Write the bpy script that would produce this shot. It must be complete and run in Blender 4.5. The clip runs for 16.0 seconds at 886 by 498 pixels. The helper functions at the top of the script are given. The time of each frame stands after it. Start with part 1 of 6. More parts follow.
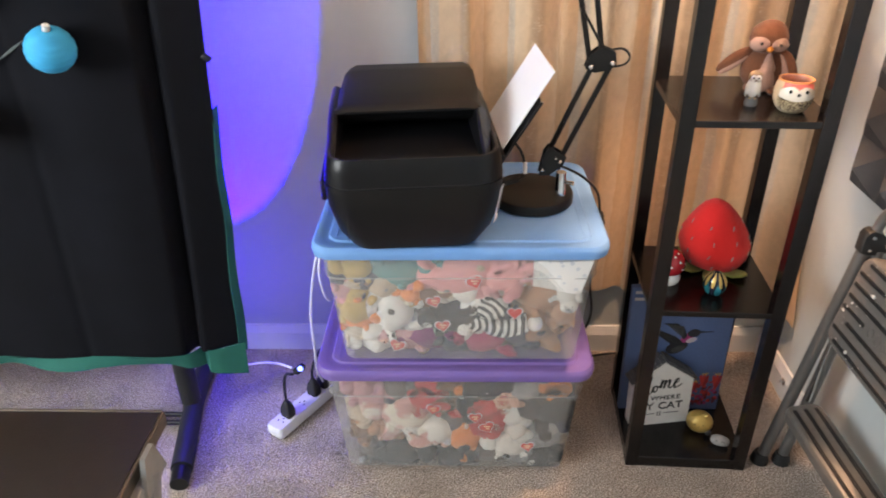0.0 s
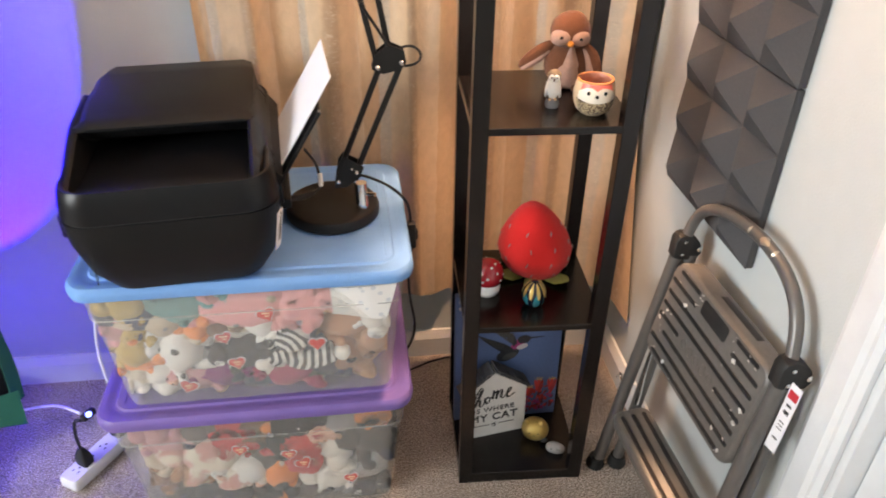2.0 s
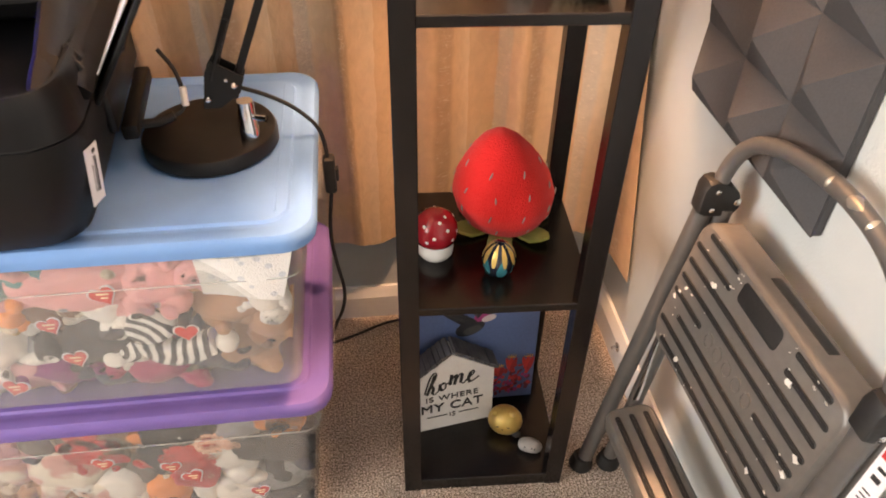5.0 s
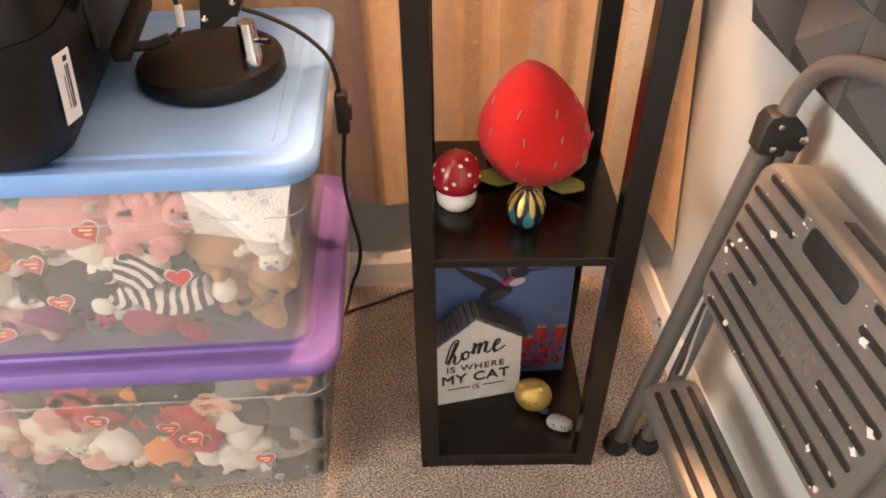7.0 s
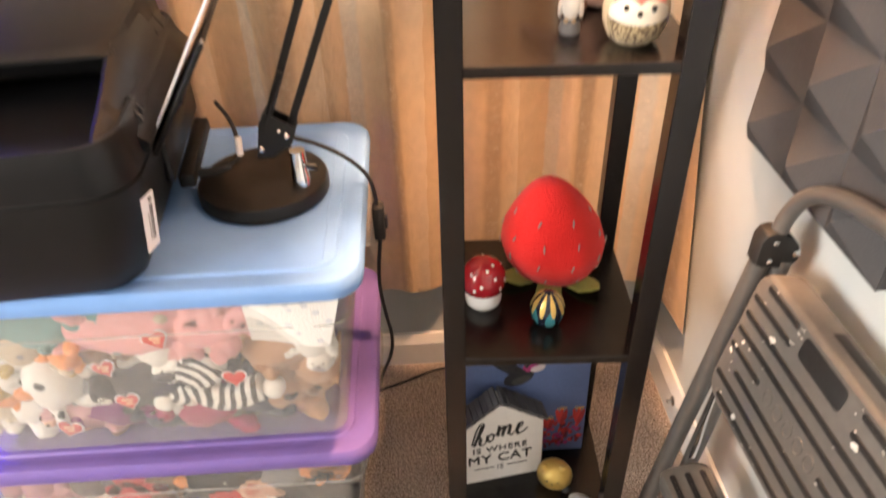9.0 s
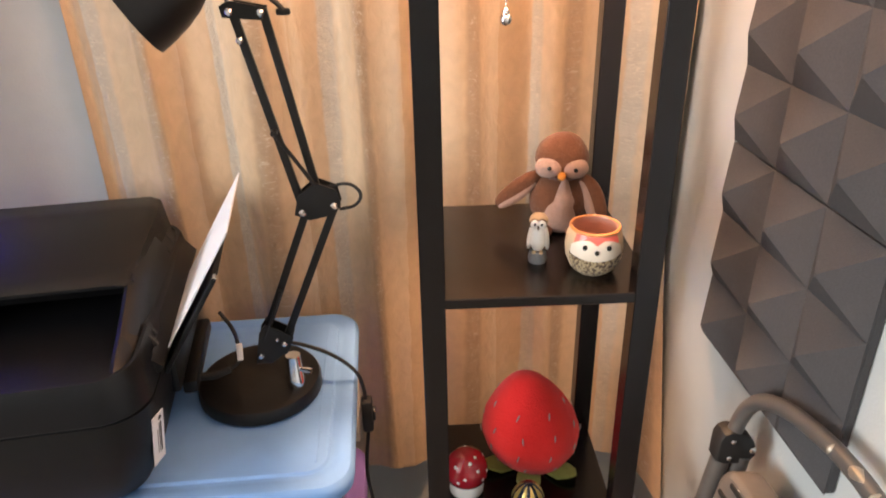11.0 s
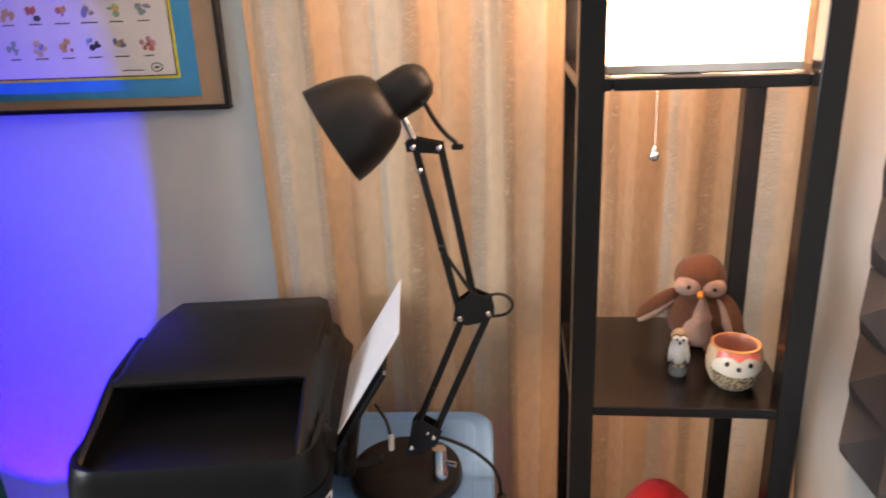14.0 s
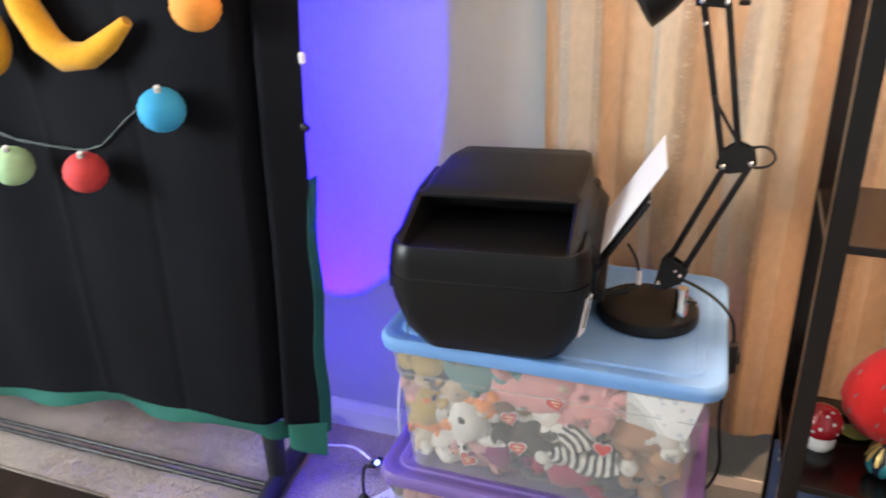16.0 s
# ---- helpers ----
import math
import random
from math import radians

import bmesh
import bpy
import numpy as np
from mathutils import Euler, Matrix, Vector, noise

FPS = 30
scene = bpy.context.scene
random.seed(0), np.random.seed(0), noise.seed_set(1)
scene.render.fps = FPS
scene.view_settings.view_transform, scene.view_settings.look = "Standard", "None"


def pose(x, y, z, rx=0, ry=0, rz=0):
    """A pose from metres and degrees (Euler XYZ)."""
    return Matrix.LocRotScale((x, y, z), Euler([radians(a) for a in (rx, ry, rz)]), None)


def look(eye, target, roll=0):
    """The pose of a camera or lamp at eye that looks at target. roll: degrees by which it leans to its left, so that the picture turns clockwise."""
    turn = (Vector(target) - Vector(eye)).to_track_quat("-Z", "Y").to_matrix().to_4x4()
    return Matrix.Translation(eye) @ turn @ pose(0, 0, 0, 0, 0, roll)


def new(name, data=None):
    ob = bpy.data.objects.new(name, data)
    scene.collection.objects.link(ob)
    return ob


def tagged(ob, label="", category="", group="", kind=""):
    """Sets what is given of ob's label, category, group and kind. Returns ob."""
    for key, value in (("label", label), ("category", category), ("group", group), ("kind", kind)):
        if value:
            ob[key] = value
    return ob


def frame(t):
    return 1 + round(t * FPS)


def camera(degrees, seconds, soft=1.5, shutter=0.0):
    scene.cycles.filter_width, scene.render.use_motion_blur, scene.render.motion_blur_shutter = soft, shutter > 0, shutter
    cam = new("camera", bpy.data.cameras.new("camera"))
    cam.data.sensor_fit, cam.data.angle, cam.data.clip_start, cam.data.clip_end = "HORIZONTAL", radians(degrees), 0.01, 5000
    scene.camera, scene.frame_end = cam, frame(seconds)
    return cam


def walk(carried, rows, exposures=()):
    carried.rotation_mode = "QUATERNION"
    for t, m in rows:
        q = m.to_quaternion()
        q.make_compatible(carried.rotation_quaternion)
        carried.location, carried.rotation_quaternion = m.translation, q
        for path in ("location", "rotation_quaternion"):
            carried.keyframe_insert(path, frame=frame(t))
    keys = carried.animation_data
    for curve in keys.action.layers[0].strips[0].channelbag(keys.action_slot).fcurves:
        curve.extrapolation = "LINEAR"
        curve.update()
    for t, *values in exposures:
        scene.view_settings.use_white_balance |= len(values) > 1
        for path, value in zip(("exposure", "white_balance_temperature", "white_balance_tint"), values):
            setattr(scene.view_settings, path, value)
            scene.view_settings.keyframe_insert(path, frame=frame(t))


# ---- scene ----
cam = camera(63.1, 16.0, soft=1.8, shutter=0.5)
PATH = [
    (0, (0.05, 0.094, 1.253), (-0.01, 1.82, 0.245), -0.9),
    (0.5, (0.068, 0.119, 1.258), (0.095, 1.838, 0.236), -0.7),
    (1, (0.102, 0.15, 1.255), (0.219, 1.858, 0.221), -0.3),
    (1.5, (0.172, 0.202, 1.267), (0.353, 1.891, 0.212), 0.1),
    (2, (0.242, 0.267, 1.269), (0.458, 1.925, 0.17), 0.8),
    (2.5, (0.301, 0.313, 1.24), (0.525, 1.948, 0.111), 1.3),
    (3, (0.327, 0.34, 1.226), (0.558, 1.947, 0.059), 1.4),
    (3.2, (0.329, 0.353, 1.226), (0.561, 1.947, 0.042), 1.5),
    (5.3, (0.4, 0.633, 1.061), (0.579, 2.144, -0.237), 0.5),
    (5.5, (0.41, 0.639, 1.043), (0.567, 2.152, -0.255), 0.2),
    (6, (0.418, 0.641, 1.014), (0.535, 2.163, -0.279), -0.1),
    (6.5, (0.419, 0.643, 0.989), (0.508, 2.165, -0.305), -0.5),
    (7, (0.42, 0.643, 0.984), (0.494, 2.157, -0.322), -0.7),
    (7.5, (0.42, 0.642, 0.984), (0.478, 2.148, -0.331), -1.2),
    (8, (0.418, 0.645, 0.984), (0.461, 2.151, -0.332), -1.7),
    (8.5, (0.416, 0.643, 0.991), (0.455, 2.171, -0.3), -1.8),
    (9, (0.394, 0.616, 1.092), (0.449, 2.218, -0.104), -1.8),
    (9.4, (0.39, 0.592, 1.166), (0.465, 2.238, 0.033), -1.7),
    (9.5, (0.393, 0.59, 1.183), (0.471, 2.243, 0.061), -1.6),
    (9.7, (0.388, 0.595, 1.208), (0.486, 2.264, 0.109), -1.5),
    (11.8, (0.392, 0.59, 1.234), (0.527, 2.438, 0.48), -1.5),
    (12, (0.389, 0.577, 1.255), (0.513, 2.44, 0.537), -1.7),
    (12.5, (0.374, 0.541, 1.29), (0.46, 2.434, 0.648), -1.8),
    (13, (0.362, 0.533, 1.277), (0.379, 2.434, 0.654), -2.1),
    (13.5, (0.343, 0.511, 1.276), (0.282, 2.412, 0.656), -2.3),
    (14, (0.32, 0.513, 1.277), (0.194, 2.402, 0.632), -2.2),
    (14.5, (0.265, 0.477, 1.274), (0.036, 2.334, 0.568), -2.3),
    (15, (0.257, 0.385, 1.244), (-0.12, 2.203, 0.5), -2.4),
    (15.5, (0.268, 0.31, 1.215), (-0.229, 2.086, 0.442), -1.9),
    (16, (0.26, 0.289, 1.201), (-0.404, 2.001, 0.408), -2.1),
]
walk(cam, [(t, look(eye, target, roll)) for t, eye, target, roll in PATH], [
    (0.0, 0.4, 6700, 12), (2.0, 0.5, 6900, 13), (3.2, 0.45, 7100, 14), (5.5, 0.85, 8000, 20), (8.5, 0.92, 8100, 20), (9.1, 1.05, 7800, 18), (9.7, 0.78, 7500, 17), (11.8, 0.30, 6800, 14), (12.5, 0.15, 6700, 13), (13.5, -0.02, 6600, 13), (14.2, 0.0, 6600, 13), (15.2, 0.35, 6600, 12), (16.0, 0.45, 6600, 11)])

# ---- light ----
world = bpy.data.worlds.new("world")
scene.world = world
world.use_nodes = True
wn = world.node_tree.nodes
sky = wn.new("ShaderNodeTexSky")
sky.sky_type, sky.sun_disc = "NISHITA", False
sky.sun_elevation, sky.sun_rotation = radians(35), radians(200)
world.node_tree.links.new(sky.outputs[0], wn["Background"].inputs[0])
wn["Background"].inputs[1].default_value = 0.1


def lamp(name, kind, m, energy, color, **settings):
    data = bpy.data.lights.new(name, kind)
    data.energy, data.color = energy, color
    if kind == "AREA":
        data.shape, data.size, data.size_y = "RECTANGLE", settings["size"], settings["size_y"]
    elif kind == "SPOT":
        data.spot_size, data.spot_blend, data.shadow_soft_size = settings["cone"], settings["blend"], settings["soft"]
    else:
        data.shadow_soft_size = settings["soft"]
    ob = new(name, data)
    ob.matrix_world = m
    return ob


# daylight through the window in the far wall beside the backdrop
lamp("window_daylight", "AREA", look((-2.62, -0.4, 1.52), (0.6, 1.0, 0.7)), 86, (0.88, 0.955, 1.0), size=1.3, size_y=1.25)
# added fill light in the shelf lamp's open-topped shade, bouncing warmth off the ceiling
lamp("shelf_lamp_fill", "POINT", pose(0.5510, 1.3935, 1.515), 75, (1.0, 0.60, 0.36), soft=0.03)
# colour-changing lamp on the floor behind the backdrop, shining up the wall
lamp("blue_uplight", "SPOT", look((-0.575, 1.415, 0.265), (-0.575, 1.69, 0.62)), 125, (0.012, 0.0, 1.0), cone=radians(55), blend=0.05, soft=0.012)

# the same lamp's spill around its beam
lamp("blue_uplight_spill", "POINT", pose(-0.575, 1.425, 0.27), 2.7, (0.04, 0.02, 1.0), soft=0.03)

# ---- materials ----


def mat(name, color, rough=0.5, metal=0.0, vary=0.12, grain=40.0, bump=0.1, bump_scale=200.0, stain=4.0, spec=0.5, coat=0.0, sheen=0.0, random_tone=0.0):
    """A surface with fine grain and broad wear in its colour, and fine relief."""
    m = bpy.data.materials.new(name)
    m.use_nodes = True
    nt = m.node_tree
    b = nt.nodes["Principled BSDF"]
    tc = nt.nodes.new("ShaderNodeTexCoord")
    fine, broad = nt.nodes.new("ShaderNodeTexNoise"), nt.nodes.new("ShaderNodeTexNoise")
    fine.inputs["Scale"].default_value, fine.inputs["Detail"].default_value = grain, 6
    broad.inputs["Scale"].default_value, broad.inputs["Detail"].default_value = stain, 3
    for n in (fine, broad):
        nt.links.new(tc.outputs["Object"], n.inputs["Vector"])
    add = nt.nodes.new("ShaderNodeMath")
    nt.links.new(fine.outputs[0], add.inputs[0])
    nt.links.new(broad.outputs[0], add.inputs[1])
    rng = nt.nodes.new("ShaderNodeMapRange")
    rng.inputs[1].default_value, rng.inputs[2].default_value = 0.6, 1.4
    rng.inputs[3].default_value, rng.inputs[4].default_value = 1 - vary, 1 + vary
    nt.links.new(add.outputs[0], rng.inputs[0])
    mul = nt.nodes.new("ShaderNodeVectorMath")
    mul.operation = "SCALE"
    mul.inputs[0].default_value = color
    nt.links.new(rng.outputs[0], mul.inputs["Scale"])
    out = mul.outputs[0]
    if random_tone:
        info, hsv = nt.nodes.new("ShaderNodeObjectInfo"), nt.nodes.new("ShaderNodeHueSaturation")
        r2 = nt.nodes.new("ShaderNodeMapRange")
        r2.inputs[3].default_value, r2.inputs[4].default_value = 1 - random_tone, 1 + random_tone
        nt.links.new(info.outputs["Random"], r2.inputs[0])
        nt.links.new(r2.outputs[0], hsv.inputs["Value"])
        nt.links.new(out, hsv.inputs["Color"])
        out = hsv.outputs[0]
    nt.links.new(out, b.inputs["Base Color"])
    rr = nt.nodes.new("ShaderNodeMapRange")
    rr.inputs[3].default_value, rr.inputs[4].default_value = max(0.02, rough - 0.08), min(1, rough + 0.08)
    nt.links.new(broad.outputs[0], rr.inputs[0])
    nt.links.new(rr.outputs[0], b.inputs["Roughness"])
    b.inputs["Metallic"].default_value = metal
    b.inputs["Specular IOR Level"].default_value = spec
    b.inputs["Coat Weight"].default_value = coat
    b.inputs["Sheen Weight"].default_value = sheen
    if bump:
        bn, bp = nt.nodes.new("ShaderNodeTexNoise"), nt.nodes.new("ShaderNodeBump")
        bn.inputs["Scale"].default_value, bn.inputs["Detail"].default_value = bump_scale, 4
        nt.links.new(tc.outputs["Object"], bn.inputs["Vector"])
        bp.inputs["Strength"].default_value, bp.inputs["Distance"].default_value = bump, 0.004
        nt.links.new(bn.outputs[0], bp.inputs["Height"])
        nt.links.new(bp.outputs[0], b.inputs["Normal"])
    return m


def frosted(name, color, haze):
    """Thin milky plastic that things can be seen through."""
    m = bpy.data.materials.new(name)
    m.use_nodes = True
    nt = m.node_tree
    b, out = nt.nodes["Principled BSDF"], nt.nodes["Material Output"]
    b.inputs["Base Color"].default_value, b.inputs["Roughness"].default_value = (*color, 1), 0.22
    clear, mix = nt.nodes.new("ShaderNodeBsdfTransparent"), nt.nodes.new("ShaderNodeMixShader")
    clear.inputs[0].default_value = (0.97, 0.97, 0.96, 1)
    n, r = nt.nodes.new("ShaderNodeTexNoise"), nt.nodes.new("ShaderNodeMapRange")
    n.inputs["Scale"].default_value, n.inputs["Detail"].default_value = 9, 4
    tc = nt.nodes.new("ShaderNodeTexCoord")
    nt.links.new(tc.outputs["Object"], n.inputs["Vector"])
    r.inputs[1].default_value, r.inputs[2].default_value = 0.3, 0.7
    r.inputs[3].default_value, r.inputs[4].default_value = haze * 0.85, haze * 1.15
    nt.links.new(n.outputs[0], r.inputs[0])
    nt.links.new(r.outputs[0], mix.inputs[0])
    nt.links.new(clear.outputs[0], mix.inputs[1])
    nt.links.new(b.outputs[0], mix.inputs[2])
    nt.links.new(mix.outputs[0], out.inputs["Surface"])
    return m


def glowing(name, color, strength, base=(0.9, 0.9, 0.88)):
    m = bpy.data.materials.new(name)
    m.use_nodes = True
    b = m.node_tree.nodes["Principled BSDF"]
    b.inputs["Base Color"].default_value = (*base, 1)
    b.inputs["Emission Color"].default_value = (*color, 1)
    b.inputs["Emission Strength"].default_value = strength
    return m


M_WALL = mat("wall_paint", (0.55, 0.585, 0.58), 0.75, vary=0.03, grain=30, bump=0.12, bump_scale=260, stain=2)
M_WHITE = mat("white_trim_paint", (0.70, 0.72, 0.73), 0.5, vary=0.04, bump=0.05)
M_CEIL = mat("ceiling_paint", (0.8, 0.8, 0.79), 0.9, vary=0.03, bump=0.3, bump_scale=120)
M_WOOD = mat("black_laminate", (0.0065, 0.0048, 0.0045), 0.22, vary=0.3, grain=60, bump=0.05, bump_scale=400, spec=0.4)
M_PRINT = mat("black_textured_plastic", (0.008, 0.008, 0.0085), 0.42, vary=0.12, grain=300, bump=0.12, bump_scale=900, spec=0.22)
M_PRINT2 = mat("black_smooth_plastic", (0.006, 0.006, 0.007), 0.33, vary=0.1, bump=0.03, spec=0.28)
M_LAMP = mat("black_powder_coat", (0.009, 0.0085, 0.0085), 0.38, vary=0.1, grain=200, bump=0.06, bump_scale=700, spec=0.34)
M_CHROME = mat("chrome", (0.75, 0.75, 0.76), 0.15, 1.0, vary=0.06, bump=0.0)
M_BLUELID = mat("blue_plastic", (0.165, 0.335, 0.64), 0.62, spec=0.2, vary=0.06, grain=25, bump=0.05, bump_scale=350, stain=6)
M_PURPLID = mat("purple_plastic", (0.190, 0.128, 0.39), 0.42, spec=0.35, vary=0.08, grain=25, bump=0.05, bump_scale=350, stain=6)
M_CLEAR = frosted("milky_clear_plastic", (0.80, 0.78, 0.76), 0.145)
M_LEDGE = frosted("milky_rim_plastic", (0.85, 0.84, 0.80), 0.30)
M_FOAM = mat("charcoal_foam", (0.082, 0.080, 0.083), 0.95, vary=0.18, grain=500, bump=0.5, bump_scale=900, spec=0.15)
M_STEEL = mat("grey_enamelled_steel", (0.14, 0.133, 0.126), 0.34, 0.35, vary=0.1, grain=80, bump=0.04, bump_scale=500)
M_STEP = mat("grey_plastic_step", (0.135, 0.126, 0.116), 0.36, 0.15, vary=0.14, grain=90, bump=0.08, bump_scale=500)
M_RUBBER = mat("black_rubber", (0.012, 0.012, 0.012), 0.6, vary=0.2, bump=0.1)
M_BLACKCLOTH = mat("black_backdrop_cloth", (0.0042, 0.0045, 0.0068), 0.85, vary=0.35, grain=10, bump=0.2, bump_scale=900, spec=0.12)
M_GREENCLOTH = mat("green_backdrop_cloth", (0.008, 0.115, 0.088), 0.8, vary=0.15, grain=30, bump=0.2, bump_scale=900)
M_PAPER = mat("white_paper", (0.74, 0.74, 0.77), 0.8, vary=0.02, bump=0.02)
M_WHITEPL = mat("white_plastic", (0.74, 0.74, 0.74), 0.35, vary=0.04, bump=0.02)
M_INK = mat("black_ink", (0.02, 0.02, 0.02), 0.7, vary=0.1, bump=0.0)


def stripes_material():
    """Tan satin with vertical woven stripes and crinkled silver-grey bands with painted glints."""
    m = bpy.data.materials.new("striped_satin")
    m.use_nodes = True
    nt = m.node_tree
    b = nt.nodes["Principled BSDF"]
    uv, sep = nt.nodes.new("ShaderNodeUVMap"), nt.nodes.new("ShaderNodeSeparateXYZ")
    uv.uv_map = "cloth"
    nt.links.new(uv.outputs[0], sep.inputs[0])
    wob = nt.nodes.new("ShaderNodeTexNoise")
    wob.inputs["Scale"].default_value, wob.inputs["Detail"].default_value = 22, 5
    nt.links.new(uv.outputs[0], wob.inputs["Vector"])
    off = nt.nodes.new("ShaderNodeMath")
    off.operation = "MULTIPLY_ADD"
    off.inputs[1].default_value = 0.012
    nt.links.new(wob.outputs[0], off.inputs[0])
    nt.links.new(sep.outputs["X"], off.inputs[2])
    div, fr = nt.nodes.new("ShaderNodeMath"), nt.nodes.new("ShaderNodeMath")
    div.operation, fr.operation = "DIVIDE", "FRACT"
    div.inputs[1].default_value = 0.215
    nt.links.new(off.outputs[0], div.inputs[0])
    nt.links.new(div.outputs[0], fr.inputs[0])
    ramp = nt.nodes.new("ShaderNodeValToRGB")
    tan, deep, grey, pale = (0.54, 0.375, 0.23, 1), (0.40, 0.275, 0.17, 1), (0.50, 0.44, 0.355, 1), (0.60, 0.46, 0.315, 1)
    stops = [(0.0, tan), (0.26, tan), (0.28, grey), (0.37, grey), (0.40, pale), (0.60, tan), (0.64, deep), (0.74, deep), (0.78, tan), (0.97, pale)]
    els = ramp.color_ramp.elements
    els[0].position, els[0].color = stops[0]
    els[1].position, els[1].color = stops[-1]
    for p, c in stops[1:-1]:
        els.new(p).color = c
    nt.links.new(fr.outputs[0], ramp.inputs[0])
    # crinkle: stretched noise, stronger along the grey bands
    mp, cr = nt.nodes.new("ShaderNodeMapping"), nt.nodes.new("ShaderNodeTexNoise")
    mp.inputs["Scale"].default_value = (58, 44, 1)
    nt.links.new(uv.outputs[0], mp.inputs[0])
    nt.links.new(mp.outputs[0], cr.inputs["Vector"])
    cr.inputs["Scale"].default_value, cr.inputs["Detail"].default_value, cr.inputs["Distortion"].default_value = 1, 8, 0.4
    mr = nt.nodes.new("ShaderNodeMapRange")
    mr.inputs[1].default_value, mr.inputs[2].default_value, mr.inputs[3].default_value, mr.inputs[4].default_value = 0.3, 0.7, 0.93, 1.07
    nt.links.new(cr.outputs[0], mr.inputs[0])
    sc = nt.nodes.new("ShaderNodeVectorMath")
    sc.operation = "SCALE"
    nt.links.new(ramp.outputs[0], sc.inputs[0])
    nt.links.new(mr.outputs[0], sc.inputs["Scale"])
    # the grey and deep bands are puckered, with pale glints painted into their colour
    band = nt.nodes.new("ShaderNodeValToRGB")
    be = band.color_ramp.elements
    be[0].position, be[0].color = 0.0, (0, 0, 0, 1)
    be[1].position, be[1].color = 1.0, (0, 0, 0, 1)
    for p, v in ((0.26, 0.0), (0.28, 1.0), (0.37, 1.0), (0.39, 0.0), (0.63, 0.0), (0.65, 0.8), (0.73, 0.8), (0.76, 0.0)):
        be.new(p).color = (v, v, v, 1)
    nt.links.new(fr.outputs[0], band.inputs[0])
    mp2, pk = nt.nodes.new("ShaderNodeMapping"), nt.nodes.new("ShaderNodeTexNoise")
    mp2.inputs["Scale"].default_value = (48, 120, 1)
    nt.links.new(uv.outputs[0], mp2.inputs[0])
    nt.links.new(mp2.outputs[0], pk.inputs["Vector"])
    pk.inputs["Scale"].default_value, pk.inputs["Detail"].default_value, pk.inputs["Distortion"].default_value = 1, 6, 2.2
    gl = nt.nodes.new("ShaderNodeMapRange")
    gl.inputs[1].default_value, gl.inputs[2].default_value, gl.inputs[4].default_value = 0.56, 0.70, 0.6
    nt.links.new(pk.outputs[0], gl.inputs[0])
    gm, mix = nt.nodes.new("ShaderNodeMath"), nt.nodes.new("ShaderNodeMix")
    gm.operation = "MULTIPLY"
    nt.links.new(gl.outputs[0], gm.inputs[0])
    nt.links.new(band.outputs[0], gm.inputs[1])
    mix.data_type = "RGBA"
    nt.links.new(gm.outputs[0], mix.inputs["Factor"])
    nt.links.new(sc.outputs[0], mix.inputs["A"])
    mix.inputs["B"].default_value = (0.70, 0.60, 0.47, 1)
    nt.links.new(mix.outputs["Result"], b.inputs["Base Color"])
    rg = nt.nodes.new("ShaderNodeMapRange")
    rg.inputs[3].default_value, rg.inputs[4].default_value = 0.46, 0.22
    nt.links.new(gm.outputs[0], rg.inputs[0])
    nt.links.new(rg.outputs[0], b.inputs["Roughness"])
    b.inputs["Sheen Weight"].default_value = 0.25
    b.inputs["Anisotropic"].default_value = 0.4
    bp = nt.nodes.new("ShaderNodeBump")
    bp.inputs["Strength"].default_value, bp.inputs["Distance"].default_value = 0.6, 0.004
    nt.links.new(cr.outputs[0], bp.inputs["Height"])
    bk = nt.nodes.new("ShaderNodeBump")
    bk.inputs["Distance"].default_value = 0.005
    bs_ = nt.nodes.new("ShaderNodeMath")
    bs_.operation = "MULTIPLY"
    bs_.inputs[1].default_value = 0.55
    nt.links.new(band.outputs[0], bs_.inputs[0])
    nt.links.new(bs_.outputs[0], bk.inputs["Strength"])
    nt.links.new(pk.outputs[0], bk.inputs["Height"])
    nt.links.new(bp.outputs[0], bk.inputs["Normal"])
    nt.links.new(bk.outputs[0], b.inputs["Normal"])
    return m


